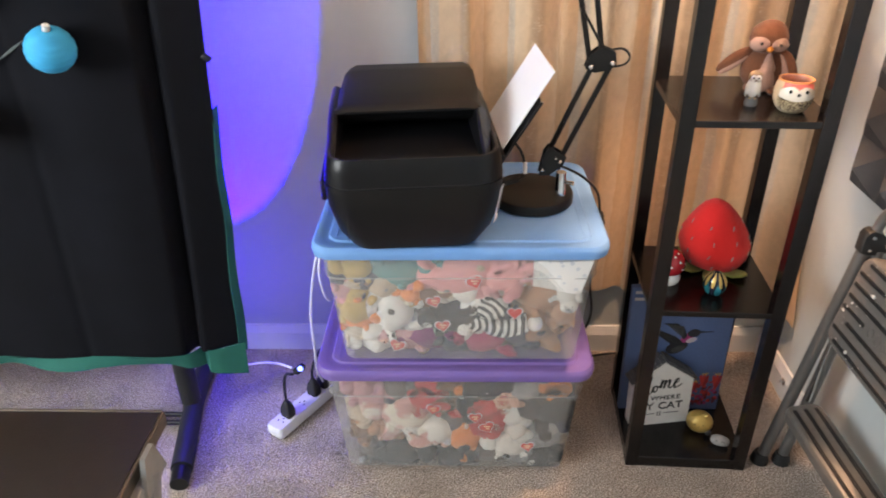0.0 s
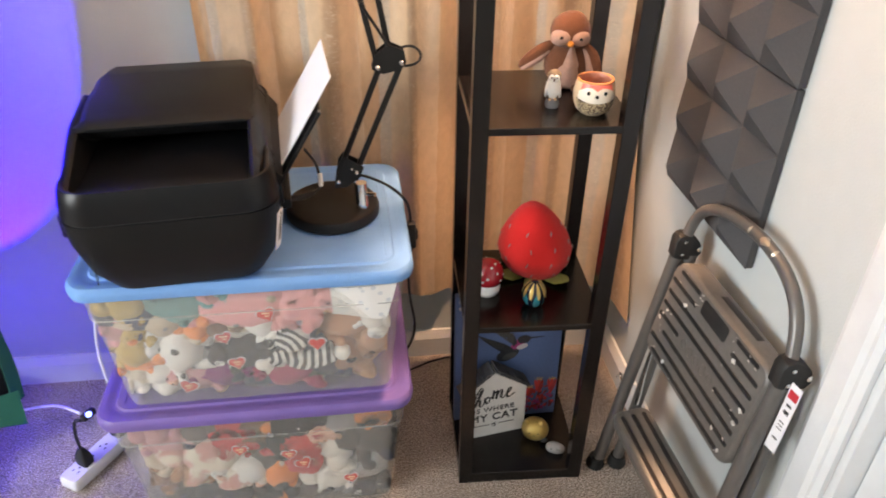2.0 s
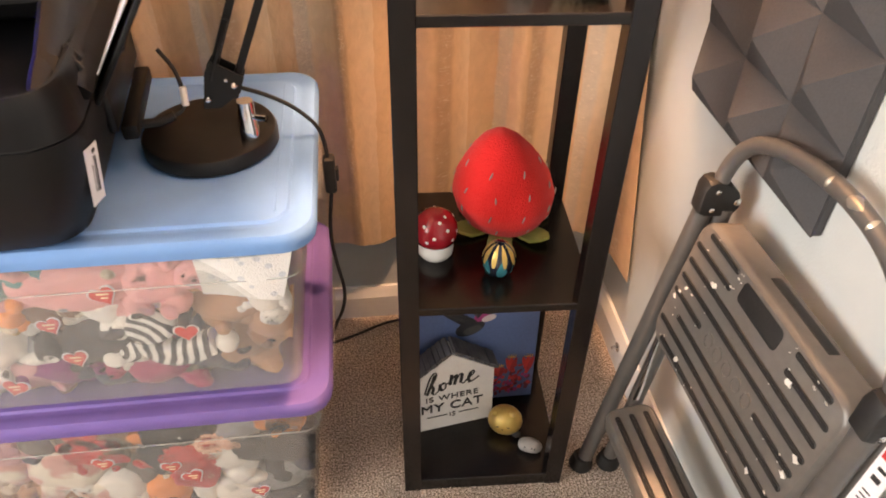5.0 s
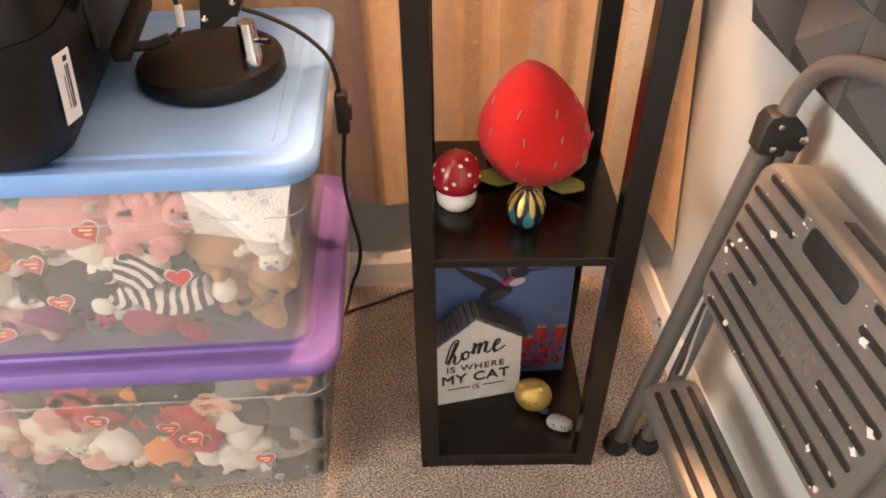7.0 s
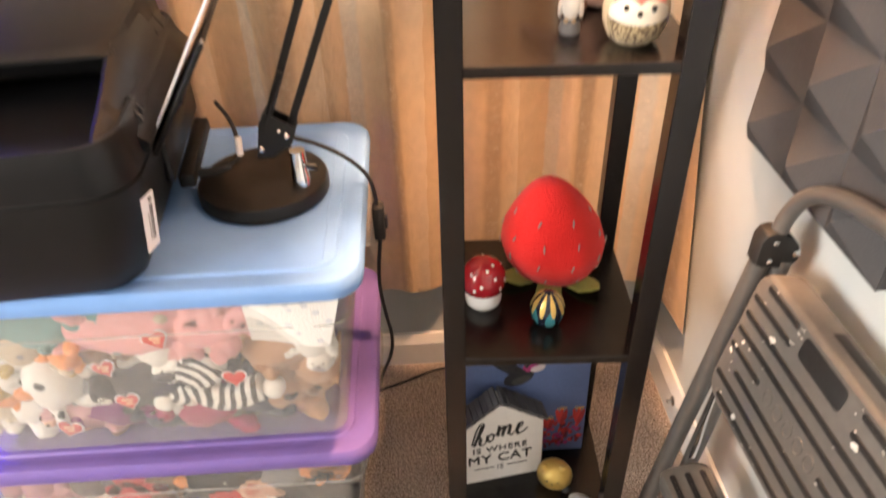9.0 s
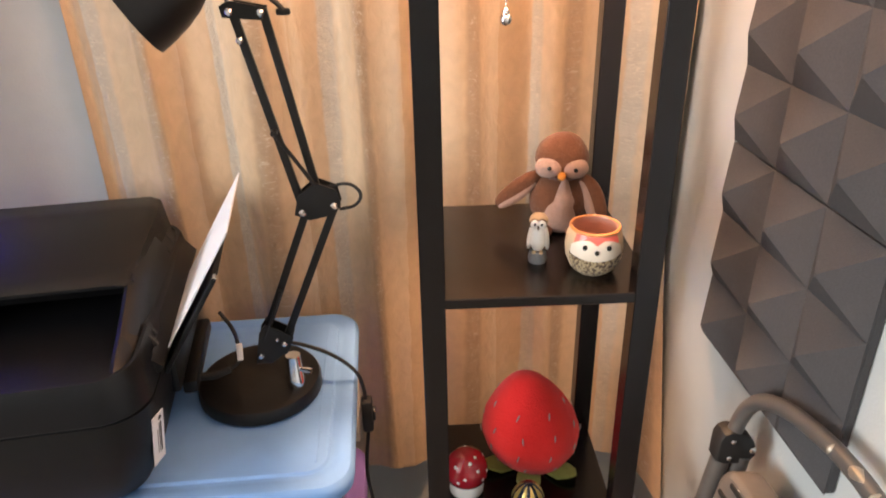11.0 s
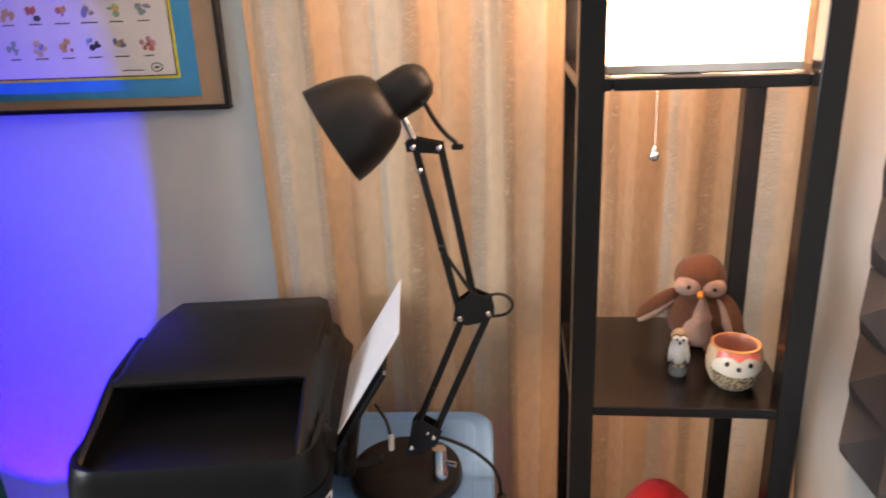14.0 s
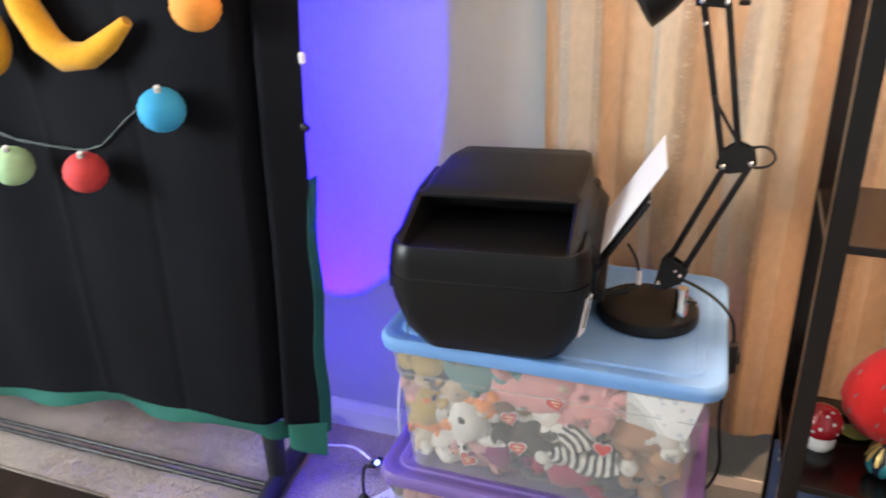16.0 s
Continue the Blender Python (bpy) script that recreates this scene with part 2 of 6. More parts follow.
def carpet_material():
    m = bpy.data.materials.new("speckled_carpet")
    m.use_nodes = True
    nt = m.node_tree
    b = nt.nodes["Principled BSDF"]
    tc = nt.nodes.new("ShaderNodeTexCoord")
    speck, broad = nt.nodes.new("ShaderNodeTexNoise"), nt.nodes.new("ShaderNodeTexNoise")
    speck.inputs["Scale"].default_value, speck.inputs["Detail"].default_value = 330, 8
    broad.inputs["Scale"].default_value, broad.inputs["Detail"].default_value = 7, 4
    for n in (speck, broad):
        nt.links.new(tc.outputs["Object"], n.inputs["Vector"])
    ramp = nt.nodes.new("ShaderNodeValToRGB")
    els = ramp.color_ramp.elements
    els[0].position, els[0].color = 0.36, (0.13, 0.10, 0.08, 1)
    els[1].position, els[1].color = 0.64, (0.86, 0.77, 0.69, 1)
    els.new(0.5).color = (0.46, 0.39, 0.335, 1)
    nt.links.new(speck.outputs[0], ramp.inputs[0])
    mr, sc = nt.nodes.new("ShaderNodeMapRange"), nt.nodes.new("ShaderNodeVectorMath")
    mr.inputs[1].default_value, mr.inputs[2].default_value, mr.inputs[3].default_value, mr.inputs[4].default_value = 0.3, 0.7, 0.82, 1.15
    nt.links.new(broad.outputs[0], mr.inputs[0])
    sc.operation = "SCALE"
    nt.links.new(ramp.outputs[0], sc.inputs[0])
    nt.links.new(mr.outputs[0], sc.inputs["Scale"])
    nt.links.new(sc.outputs[0], b.inputs["Base Color"])
    b.inputs["Roughness"].default_value = 0.95
    b.inputs["Specular IOR Level"].default_value = 0.1
    bp = nt.nodes.new("ShaderNodeBump")
    bp.inputs["Strength"].default_value, bp.inputs["Distance"].default_value = 0.9, 0.006
    nt.links.new(speck.outputs[0], bp.inputs["Height"])
    nt.links.new(bp.outputs[0], b.inputs["Normal"])
    return m


M_CURTAIN = stripes_material()
M_CARPET = carpet_material()

# ---- mesh helpers ----


def finish(bm, name, mats, smooth=35):
    bmesh.ops.recalc_face_normals(bm, faces=bm.faces[:])
    me = bpy.data.meshes.new(name)
    bm.to_mesh(me)
    bm.free()
    for m in mats if isinstance(mats, (list, tuple)) else [mats]:
        me.materials.append(m)
    if smooth:
        me.polygons.foreach_set("use_smooth", [True] * len(me.polygons))
        me.set_sharp_from_angle(angle=radians(smooth))
    return me


def part(name, bm, material, parent, label="", smooth=35):
    """One mesh object under a thing or under a part."""
    ob = new(name, finish(bm, name, material, smooth))
    ob.parent = parent
    return tagged(ob, label)


def single(name, bm, material, label, category, group="", kind="", smooth=35, m=None):
    """A top-level thing that is one mesh."""
    ob = new(name, finish(bm, name, material, smooth))
    if m is not None:
        ob.matrix_world = m
    return tagged(ob, label, category, group, kind)


def thing(name, m, label, category, group="", kind=""):
    ob = new(name)
    ob.empty_display_size = 0.05
    ob.matrix_world = m
    return tagged(ob, label, category, group, kind)


def box(c, s, bevel=0.0, bm=None, rot=None, mi=0, segments=2):
    """A box about c with sizes s and rounded edges."""
    bm = bm or bmesh.new()
    m = Matrix.Translation(c) @ (rot if rot is not None else Matrix.Identity(4)) @ Matrix.Diagonal((*s, 1))
    vs = bmesh.ops.create_cube(bm, size=1, matrix=m)["verts"]
    faces = {f for v in vs for f in v.link_faces}
    for f in faces:
        f.material_index = mi
    if bevel:
        bmesh.ops.bevel(bm, geom=list({e for v in vs for e in v.link_edges}), offset=bevel, segments=segments, affect="EDGES", profile=0.5, material=mi)
    return bm


def ball(c, r, bm=None, rot=None, seg=20, rings=12, mi=0):
    """An ellipsoid with radii r about c."""
    bm = bm or bmesh.new()
    r = r if isinstance(r, (tuple, list)) else (r, r, r)
    m = Matrix.Translation(c) @ (rot if rot is not None else Matrix.Identity(4)) @ Matrix.Diagonal((*r, 1))
    vs = bmesh.ops.create_uvsphere(bm, u_segments=seg, v_segments=rings, radius=1, matrix=m)["verts"]
    for f in {f for v in vs for f in v.link_faces}:
        f.material_index = mi
    return bm


def pipe(pts, r, bm=None, seg=10, closed=False, caps=True, mi=0, smooth_path=0):
    """A tube along a line of points; r one radius, or one for each point."""
    bm = bm or bmesh.new()
    pts = [Vector(p) for p in pts]
    for _ in range(smooth_path):
        q = [pts[0]]
        for a, b in zip(pts, pts[1:]):
            q += [a * 0.75 + b * 0.25, a * 0.25 + b * 0.75]
        pts = q + [pts[-1]]
    rs = r if isinstance(r, (list, tuple)) else [r] * len(pts)
    n, rings, side = len(pts), [], None
    for i, p in enumerate(pts):
        d = (pts[(i + 1) % n] - pts[i - 1]) if closed else (pts[min(i + 1, n - 1)] - pts[max(i - 1, 0)])
        d.normalize()
        side = d.orthogonal() if side is None else side - d * side.dot(d)
        side.normalize()
        up = d.cross(side)
        rings.append([bm.verts.new(p + (side * math.cos(2 * math.pi * k / seg) + up * math.sin(2 * math.pi * k / seg)) * rs[i]) for k in range(seg)])
    for i in range(n if closed else n - 1):
        a, b = rings[i], rings[(i + 1) % n]
        for k in range(seg):
            bm.faces.new((a[k], a[(k + 1) % seg], b[(k + 1) % seg], b[k])).material_index = mi
    if caps and not closed:
        bm.faces.new(rings[0][::-1]).material_index = mi
        bm.faces.new(rings[-1]).material_index = mi
    return bm


def lathe(profile, bm=None, seg=32, m=None, mi=0):
    """A body of revolution about z from (radius, height) pairs."""
    bm = bm or bmesh.new()
    m = m if m is not None else Matrix.Identity(4)
    rings = []
    for r, z in profile:
        if r < 1e-5:
            rings.append([bm.verts.new(m @ Vector((0, 0, z)))])
        else:
            rings.append([bm.verts.new(m @ Vector((r * math.cos(2 * math.pi * k / seg), r * math.sin(2 * math.pi * k / seg), z))) for k in range(seg)])
    for a, b in zip(rings, rings[1:]):
        for k in range(seg):
            f = [a[k % len(a)], a[(k + 1) % len(a)], b[(k + 1) % len(b)], b[k % len(b)]]
            f = list(dict.fromkeys(f))
            if len(f) > 2:
                bm.faces.new(f).material_index = mi
    return bm


def rounded_rect(w, d, r, n=5):
    """The outline of a rounded rectangle about the origin."""
    out = []
    for cx, cy, a0 in ((w / 2 - r, d / 2 - r, 0), (-w / 2 + r, d / 2 - r, 90), (-w / 2 + r, -d / 2 + r, 180), (w / 2 - r, -d / 2 + r, 270)):
        for k in range(n + 1):
            a = radians(a0 + 90 * k / n)
            out.append((cx + r * math.cos(a), cy + r * math.sin(a)))
    return out


def loft(sections, bm=None, cap0=True, cap1=True, mi=0):
    """Skins a stack of closed outlines, each a list of 3D points of one length."""
    bm = bm or bmesh.new()
    rings = [[bm.verts.new(p) for p in s] for s in sections]
    n = len(rings[0])
    for a, b in zip(rings, rings[1:]):
        for k in range(n):
            bm.faces.new((a[k], a[(k + 1) % n], b[(k + 1) % n], b[k])).material_index = mi
    if cap0:
        bm.faces.new(rings[0][::-1]).material_index = mi
    if cap1:
        bm.faces.new(rings[-1]).material_index = mi
    return bm


def stack(levels, mi=0, bm=None, cap0=True, cap1=True, n=5):
    """A loft of rounded rectangles: (width, depth, corner, z[, dx, dy])."""
    secs = []
    for lv in levels:
        w, d, r, z = lv[:4]
        dx, dy = lv[4:6] if len(lv) > 4 else (0, 0)
        secs.append([(x + dx, y + dy, z) for x, y in rounded_rect(w, d, r, n)])
    return loft(secs, bm, cap0, cap1, mi)


def sheet(fn, nu, nv, uv=None):
    """A grid of faces from fn(u, v) with u and v in 0..1; uv, where given, names a cloth map in metres."""
    bm = bmesh.new()
    vs = [[bm.verts.new(fn(i / nu, j / nv)) for i in range(nu + 1)] for j in range(nv + 1)]
    layer = bm.loops.layers.uv.new("cloth") if uv else None
    for j in range(nv):
        for i in range(nu):
            f = bm.faces.new((vs[j][i], vs[j][i + 1], vs[j + 1][i + 1], vs[j + 1][i]))
            if uv:
                for lp, (a, b) in zip(f.loops, ((i, j), (i + 1, j), (i + 1, j + 1), (i, j + 1))):
                    lp[layer].uv = uv(a / nu, b / nv)
    return bm


def thicken(bm, t):
    bmesh.ops.recalc_face_normals(bm, faces=bm.faces[:])
    bmesh.ops.solidify(bm, geom=bm.faces[:], thickness=t)
    return bm


# ---- the room ----
XR, XL, YB, YF, H = 0.858, -2.7, 1.697, -2.2, 2.44
floor = single("floor", box(((XR + XL) / 2, (YB + YF) / 2, -0.05), (XR - XL + 0.2, YB - YF + 0.2, 0.1)), M_CARPET, "beige and grey speckled cut-pile carpet", "floor", kind="structure", smooth=0)
single("ceiling", box(((XR + XL) / 2, (YB + YF) / 2, H + 0.05), (XR - XL + 0.2, YB - YF + 0.2, 0.1)), M_CEIL, "plain white painted ceiling", "ceiling", kind="structure", smooth=0)
single("wall_north", box(((XR + XL) / 2, YB + 0.06, H / 2), (XR - XL + 0.24, 0.12, H)), M_WALL, "pale grey-blue painted wall behind the curtain", "wall", kind="structure", smooth=0)
single("wall_south", box(((XR + XL) / 2, YF - 0.06, H / 2), (XR - XL + 0.24, 0.12, H)), M_WALL, "pale grey-blue painted wall", "wall", kind="structure", smooth=0)


def wall_with_hole(name, along, at, a0, a1, h0, h1, z0, z1, out, label):
    """A wall with one opening through it: along 'x' or 'y', the opening from h0 to h1 and z0 to z1."""
    bm = bmesh.new()
    for u0, u1, w0, w1 in ((a0, h0, 0, H), (h1, a1, 0, H), (h0, h1, z1, H), (h0, h1, 0, z0)):
        if w1 - w0 < 0.001:
            continue
        c, s = ((u0 + u1) / 2, at + out * 0.06, (w0 + w1) / 2), (u1 - u0, 0.12, w1 - w0)
        if along == "y":
            c, s = (c[1], c[0], c[2]), (s[1], s[0], s[2])
        box(c, s, bm=bm)
    return single(name, bm, M_WALL, label, "wall", kind="structure", smooth=0)


wall_with_hole("wall_west", "y", XL, YF, YB, -1.15, 0.35, 0.85, 2.2, -1, "pale painted wall with a window opening")
wall_with_hole("wall_east", "y", XR, YF, YB, 0.044, 0.854, 0.0, 2.04, 1, "pale painted wall with a doorway beside the step stool")

# baseboards: a stepped profile run along the walls


def baseboard(name, p0, p1, inward):
    p0, p1, inward = Vector(p0), Vector(p1), Vector(inward)
    prof = [(0, 0), (0.014, 0), (0.014, 0.055), (0.010, 0.066), (0.006, 0.078), (0, 0.078)]
    bm = loft([[p + inward * a + Vector((0, 0, z)) for a, z in prof] for p in (p0, p1)])
    return single(name, bm, M_WHITE, "white painted wooden baseboard with a moulded top", "baseboard", kind="structure", smooth=0)


baseboard("baseboard_north", (XL, YB, 0), (XR, YB, 0), (0, -1, 0))
baseboard("baseboard_east", (XR, 0.928, 0), (XR, YB - 0.014, 0), (-1, 0, 0))
# small door-stop screw on the baseboard
ds = thing("door_stop", pose(XR - 0.014, 1.50, 0.052), "small metal door stop screwed to the baseboard", "door stop")
part("plate", lathe([(0, 0), (0.010, 0), (0.010, 0.002), (0.006, 0.004), (0, 0.004)], m=pose(0, 0, 0, 0, -90, 0), seg=16), M_CHROME, ds)
part("screw", lathe([(0, 0.0045), (0.004, 0.0045), (0.004, 0.012), (0, 0.013)], m=pose(0, 0, 0, 0, -90, 0), seg=12), M_CHROME, ds)

# doorway in the east wall: moulded casing, jamb and a closed white door
door = thing("door_1", pose(XR, 0.449, 0), "white panelled door closed in a white moulded casing", "door", kind="structure")
for name, yc, wd in (("casing", 0.412, 1), ("casing", -0.412, -1)):
    prof = [(0.0, 0.0), (-0.010, 0.0), (-0.012, 0.008), (-0.018, 0.014), (-0.018, 0.048), (-0.014, 0.056), (-0.014, 0.062), (-0.008, 0.070), (0.0, 0.070)]
    pts = [[Vector((a - 0.0005, wd * (0.40 + 0.07 + 0.0 - b), z)) for a, b in prof] for z in (0, 2.11)]
    part("casing", loft(pts), M_WHITE, door, smooth=0)
part("head_casing", box((-0.009, 0, 2.075), (0.018, 0.80, 0.07), 0.004), M_WHITE, door)
part("jamb", box((0.06, 0.396, 1.02), (0.118, 0.018, 2.04), 0.002), M_WHITE, door)
part("jamb", box((0.06, -0.396, 1.02), (0.118, 0.018, 2.04), 0.002), M_WHITE, door)
slab = part("door_slab", box((0.05, 0, 1.02), (0.036, 0.77, 2.03), 0.003), M_WHITE, door)
for zc, zh in ((0.55, 0.62), (1.45, 0.86)):
    for yc in (-0.18, 0.18):
        part("panel", stack([(zh, 0.27, 0.004, 0), (zh - 0.03, 0.24, 0.004, 0.010), (zh - 0.08, 0.19, 0.004, 0.004)], n=2), M_WHITE, door).matrix_basis = pose(0.032, yc, zc, 0, -90, 0)

win = thing("window_1", pose(XL, -0.4, 0.85, 0, 0, -90), "white-framed window in the side wall, open to daylight", "window", kind="structure")
for c, s in (((0, -0.06, 0.02), (1.5, 0.05, 0.04)), ((0, -0.06, 1.33), (1.5, 0.05, 0.04)), ((-0.73, -0.06, 0.675), (0.04, 0.05, 1.27)), ((0.73, -0.06, 0.675), (0.04, 0.05, 1.27)), ((0, -0.06, 0.675), (1.42, 0.045, 0.03))):
    part("window_frame", box(c, s, 0.004), M_WHITE, win)

# ---- curtain ----
CX0, CX1, CZ0 = -0.055, 0.850, 0.210


def curtain_at(u, v):
    x = CX0 + (CX1 - CX0) * u
    z = CZ0 + (H - CZ0) * v
    fold = 0.022 * math.sin(u * 37 + 0.7 * math.sin(u * 9)) + 0.010 * math.sin(u * 78 + 1.2) + 0.022 * math.exp(-(((u - 0.535) / 0.02) ** 2)) + 0.006 * noise.noise((u * 30, v * 3, 0.3))
    lean = 0.6 + 0.4 * v
    hem = 0.008 * math.sin(u * 29) + 0.006 * math.sin(u * 61)
    tail = -0.008 * max(0, (u - 0.955) / 0.045) if v < 0.02 else 0
    y = 1.670 + 0.85 * fold * lean - 0.012 * max(0, (u - 0.9) / 0.1) - 0.120 * max(0, (u - 0.93) / 0.07) ** 1.2 * max(0.0, 1 - (z - 0.2) / 0.45)
    return (x + 0.006 * math.sin(u * 60 + v * 5) - 0.035 * v * (1 - u) * max(0, 0.3 - u), y, z + (hem + tail) * (1 - v) ** 6)


curtain = single("curtain", thicken(sheet(curtain_at, 260, 40, uv=lambda u, v: (u * 1.25, v * 2.2)), 0.0012), M_CURTAIN, "tan and grey striped satin curtain hanging in soft folds", "curtain", smooth=60)

# ---- shelf floor lamp ----
TW, PW = 0.262, 0.027
tower = thing("shelf_floor_lamp", pose(0.5510, 1.3935, 0, 0, 0, -2.7), "black wooden shelf floor lamp with a lit white shade", "floor lamp")
for sx in (-1, 1):
    for sy in (-1, 1):
        part("post", box((sx * (TW - PW) / 2, sy * (TW - PW) / 2, 0.80), (PW, PW, 1.60), 0.0012, segments=1), M_WOOD, tower)
for z, t in ((0.014, 0.028), (0.4200, 0.013), (0.8125, 0.013)):
    part("shelf", box((0, 0, z), (TW - 0.003, TW - 0.003, t), 0.0012, segments=1), M_WOOD, tower)
for sx in (-1, 1):
    part("top_rail", box((sx * (TW - PW) / 2, 0, 1.588), (PW - 0.004, TW - 2 * PW, 0.024), 0.001, segments=1), M_WOOD, tower)
    part("top_rail", box((0, sx * (TW - PW) / 2, 1.588), (TW - 2 * PW, PW - 0.004, 0.024), 0.001, segments=1), M_WOOD, tower)
for sx in (-1, 1):
    part("shade_rail", box((sx * (TW - 0.034) / 2, 0, 1.1920), (0.034, TW - 0.003, 0.013), 0.0012, segments=1), M_WOOD, tower)
    part("shade_rail", box((0, sx * (TW - 0.034) / 2, 1.1920), (TW - 0.071, 0.034, 0.0128), 0.0012, segments=1), M_WOOD, tower)
M_SHADE = glowing("lit_white_shade", (1.0, 0.60, 0.38), 10.0, (0.35, 0.34, 0.32))
# unseen disc and stub, added to block part of the light falling downward
part("downlight_blocker", lathe([(0, 1.1995), (0.062, 1.1995), (0.062, 1.2045), (0.022, 1.2075), (0.020, 1.30), (0, 1.30)], seg=32), M_WOOD, tower)
part("bulb", ball((0, 0, 1.345), (0.030, 0.030, 0.045)), M_SHADE, tower, "round white bulb inside the shade")
part("socket_bar", box((0, 0, 1.1925), (TW - 0.072, 0.022, 0.010), 0.001, segments=1), M_WOOD, tower)
M_SHADETRIM = mat("shade_trim", (0.78, 0.76, 0.72), 0.6, bump=0.05)
sh = stack([(0.196, 0.196, 0.004, 1.2080), (0.196, 0.196, 0.004, 1.57)], cap0=False, cap1=False, n=2)
part("shade", thicken(sh, 0.0015), M_SHADE, tower, "glowing white fabric shade", smooth=30)
trim = stack([(0.199, 0.199, 0.004, 1.2000), (0.199, 0.199, 0.004, 1.2080)], cap0=False, cap1=False, n=2)
part("shade_trim", thicken(trim, 0.002), M_SHADETRIM, tower, smooth=30)
chain = part("pull_chain", pipe([(-0.029, -0.007, 1.19), (-0.029, -0.007, 1.100)], 0.0008, seg=6), M_CHROME, tower, "beaded metal pull chain")
for k in range(22):
    ball((-0.029, -0.007, 1.188 - k * 0.004), 0.0015, bm := bmesh.new(), seg=8, rings=6)
    part("bead", bm, M_CHROME, chain)
part("pull_ball", ball((-0.029, -0.007, 1.0925), 0.0068, ball((-0.029, -0.007, 1.0995), (0.004, 0.004, 0.006), seg=12, rings=8), seg=16, rings=10), M_CHROME, chain)
part("cord", pipe([(0.112, 0.139, 1.2), (0.116, 0.1375, 0.9), (0.112, 0.139, 0.5), (0.118, 0.138, 0.05)], 0.0025, seg=8, smooth_path=2), M_RUBBER, tower)

# ---- storage totes ----


def tote(name, x0, x1, y0, y1, z0, z1, turn, lid_mat, lid_words, fill_words):
    """A tapered clear bin with a rolled rim and a ribbed lid; z1 is the lid's top."""
    w, d, h = x1 - x0, y1 - y0, z1 - z0
    t = thing(name, pose((x0 + x1) / 2, (y0 + y1) / 2, z0, 0, 0, turn), "clear plastic tote with a %s lid, %s" % (lid_words, fill_words), "storage tote", group="stacked storage totes")
    bw, bd = w * 0.842, d * 0.905
    top = h - 0.030
    shell = [(bw - 0.03, bd - 0.03, 0.02, 0.0), (bw, bd, 0.026, 0.012), (bw + (w - 0.03 - bw) * 0.72, bd + (d - 0.03 - bd) * 0.72, 0.03, top * 0.80), (bw + (w - 0.03 - bw) * 0.82, bd + (d - 0.03 - bd) * 0.82, 0.03, top * 0.805), (w - 0.028, d - 0.028, 0.032, top)]
    bm = stack(shell, cap0=True, cap1=False, n=6)
    part("bin", thicken(bm, 0.0016), M_CLEAR, t, "see-through milky plastic bin", smooth=50)
    rw, rd_ = bw + (w - 0.03 - bw) * 0.82 + 0.003, bd + (d - 0.03 - bd) * 0.82 + 0.003
    part("ledge", thicken(stack([(rw, rd_, 0.031, top * 0.800), (rw, rd_, 0.031, top * 0.807)], cap0=False, cap1=False, n=6), 0.001), M_LEDGE, t, smooth=50)
    lid = stack([(w - 0.016, d - 0.016, 0.034, h - 0.034), (w - 0.004, d - 0.004, 0.04, h - 0.032), (w, d, 0.042, h - 0.022), (w - 0.002, d - 0.002, 0.042, h - 0.013), (w - 0.010, d - 0.010, 0.040, h - 0.008), (w - 0.034, d - 0.034, 0.036, h - 0.007), (w - 0.044, d - 0.044, 0.034, h - 0.0105), (w - 0.062, d - 0.062, 0.030, h - 0.0105), (w - 0.068, d - 0.068, 0.028, h - 0.0075)], n=7)
    lid_ob = part("lid", lid, lid_mat, t, "%s snap-on lid" % lid_words, smooth=40)
    for sx in (-1, 1):
        part("groove", box((sx * (w / 2 - 0.048), 0, h - 0.0068), (0.003, d * 0.76, 0.0016), 0.0005, segments=1), lid_mat, lid_ob)
    for sx in (-1, 1):
        part("handle_lip", box((sx * (w / 2 - 0.004), 0, h - 0.05), (0.012, 0.12, 0.03), 0.004), M_CLEAR, t)
    return t


tote("storage_tote", -0.260, 0.318, 1.230, 1.645, 0.0, 0.306, 0.2, M_PURPLID, "purple", "full of plush toys")
tote("storage_tote", -0.243, 0.323, 1.241, 1.647, 0.2985, 0.590, 0.3, M_BLUELID, "blue", "full of plush toys")
LID = 0.5832

# ---- printer ----
pr = thing("printer", pose(-0.054, 1.402, LID, 0, 0, 5.5), "black all-in-one printer with a recessed document tray and raised paper support", "printer")
# body: narrow foot, bowed sides, widest below the seam
W, D = 0.312, 0.415
body = stack([(0.205, 0.32, 0.03, 0.0, 0, 0.02), (0.24, 0.355, 0.045, 0.006, 0, 0.012), (0.280, 0.386, 0.05, 0.045, 0, 0.004), (0.305, 0.407, 0.05, 0.10, 0, 0), (W, D, 0.05, 0.138, 0, 0), (W, D, 0.05, 0.1445, 0, 0)], n=8)
part("body", body, M_PRINT, pr)
seam = stack([(W - 0.006, D - 0.006, 0.048, 0.1445), (W - 0.006, D - 0.006, 0.048, 0.148)], n=8)
part("seam", seam, M_INK, pr)
# upper rim: a frame round the document tray
outer = [(W, D, 0.05, 0.148, 0, 0), (W - 0.004, D - 0.004, 0.048, 0.170, 0, 0), (W - 0.012, D - 0.010, 0.046, 0.191, 0, 0), (W - 0.018, D - 0.016, 0.044, 0.196, 0, 0), (W - 0.026, D - 0.024, 0.041, 0.196, 0, 0), (W - 0.032, D - 0.030, 0.038, 0.190, 0, 0), (W - 0.046, D - 0.064, 0.032, 0.174, 0, 0)]
part("scanner_rim", stack(outer, n=8), M_PRINT2, pr, "black rim round a sunken document tray")
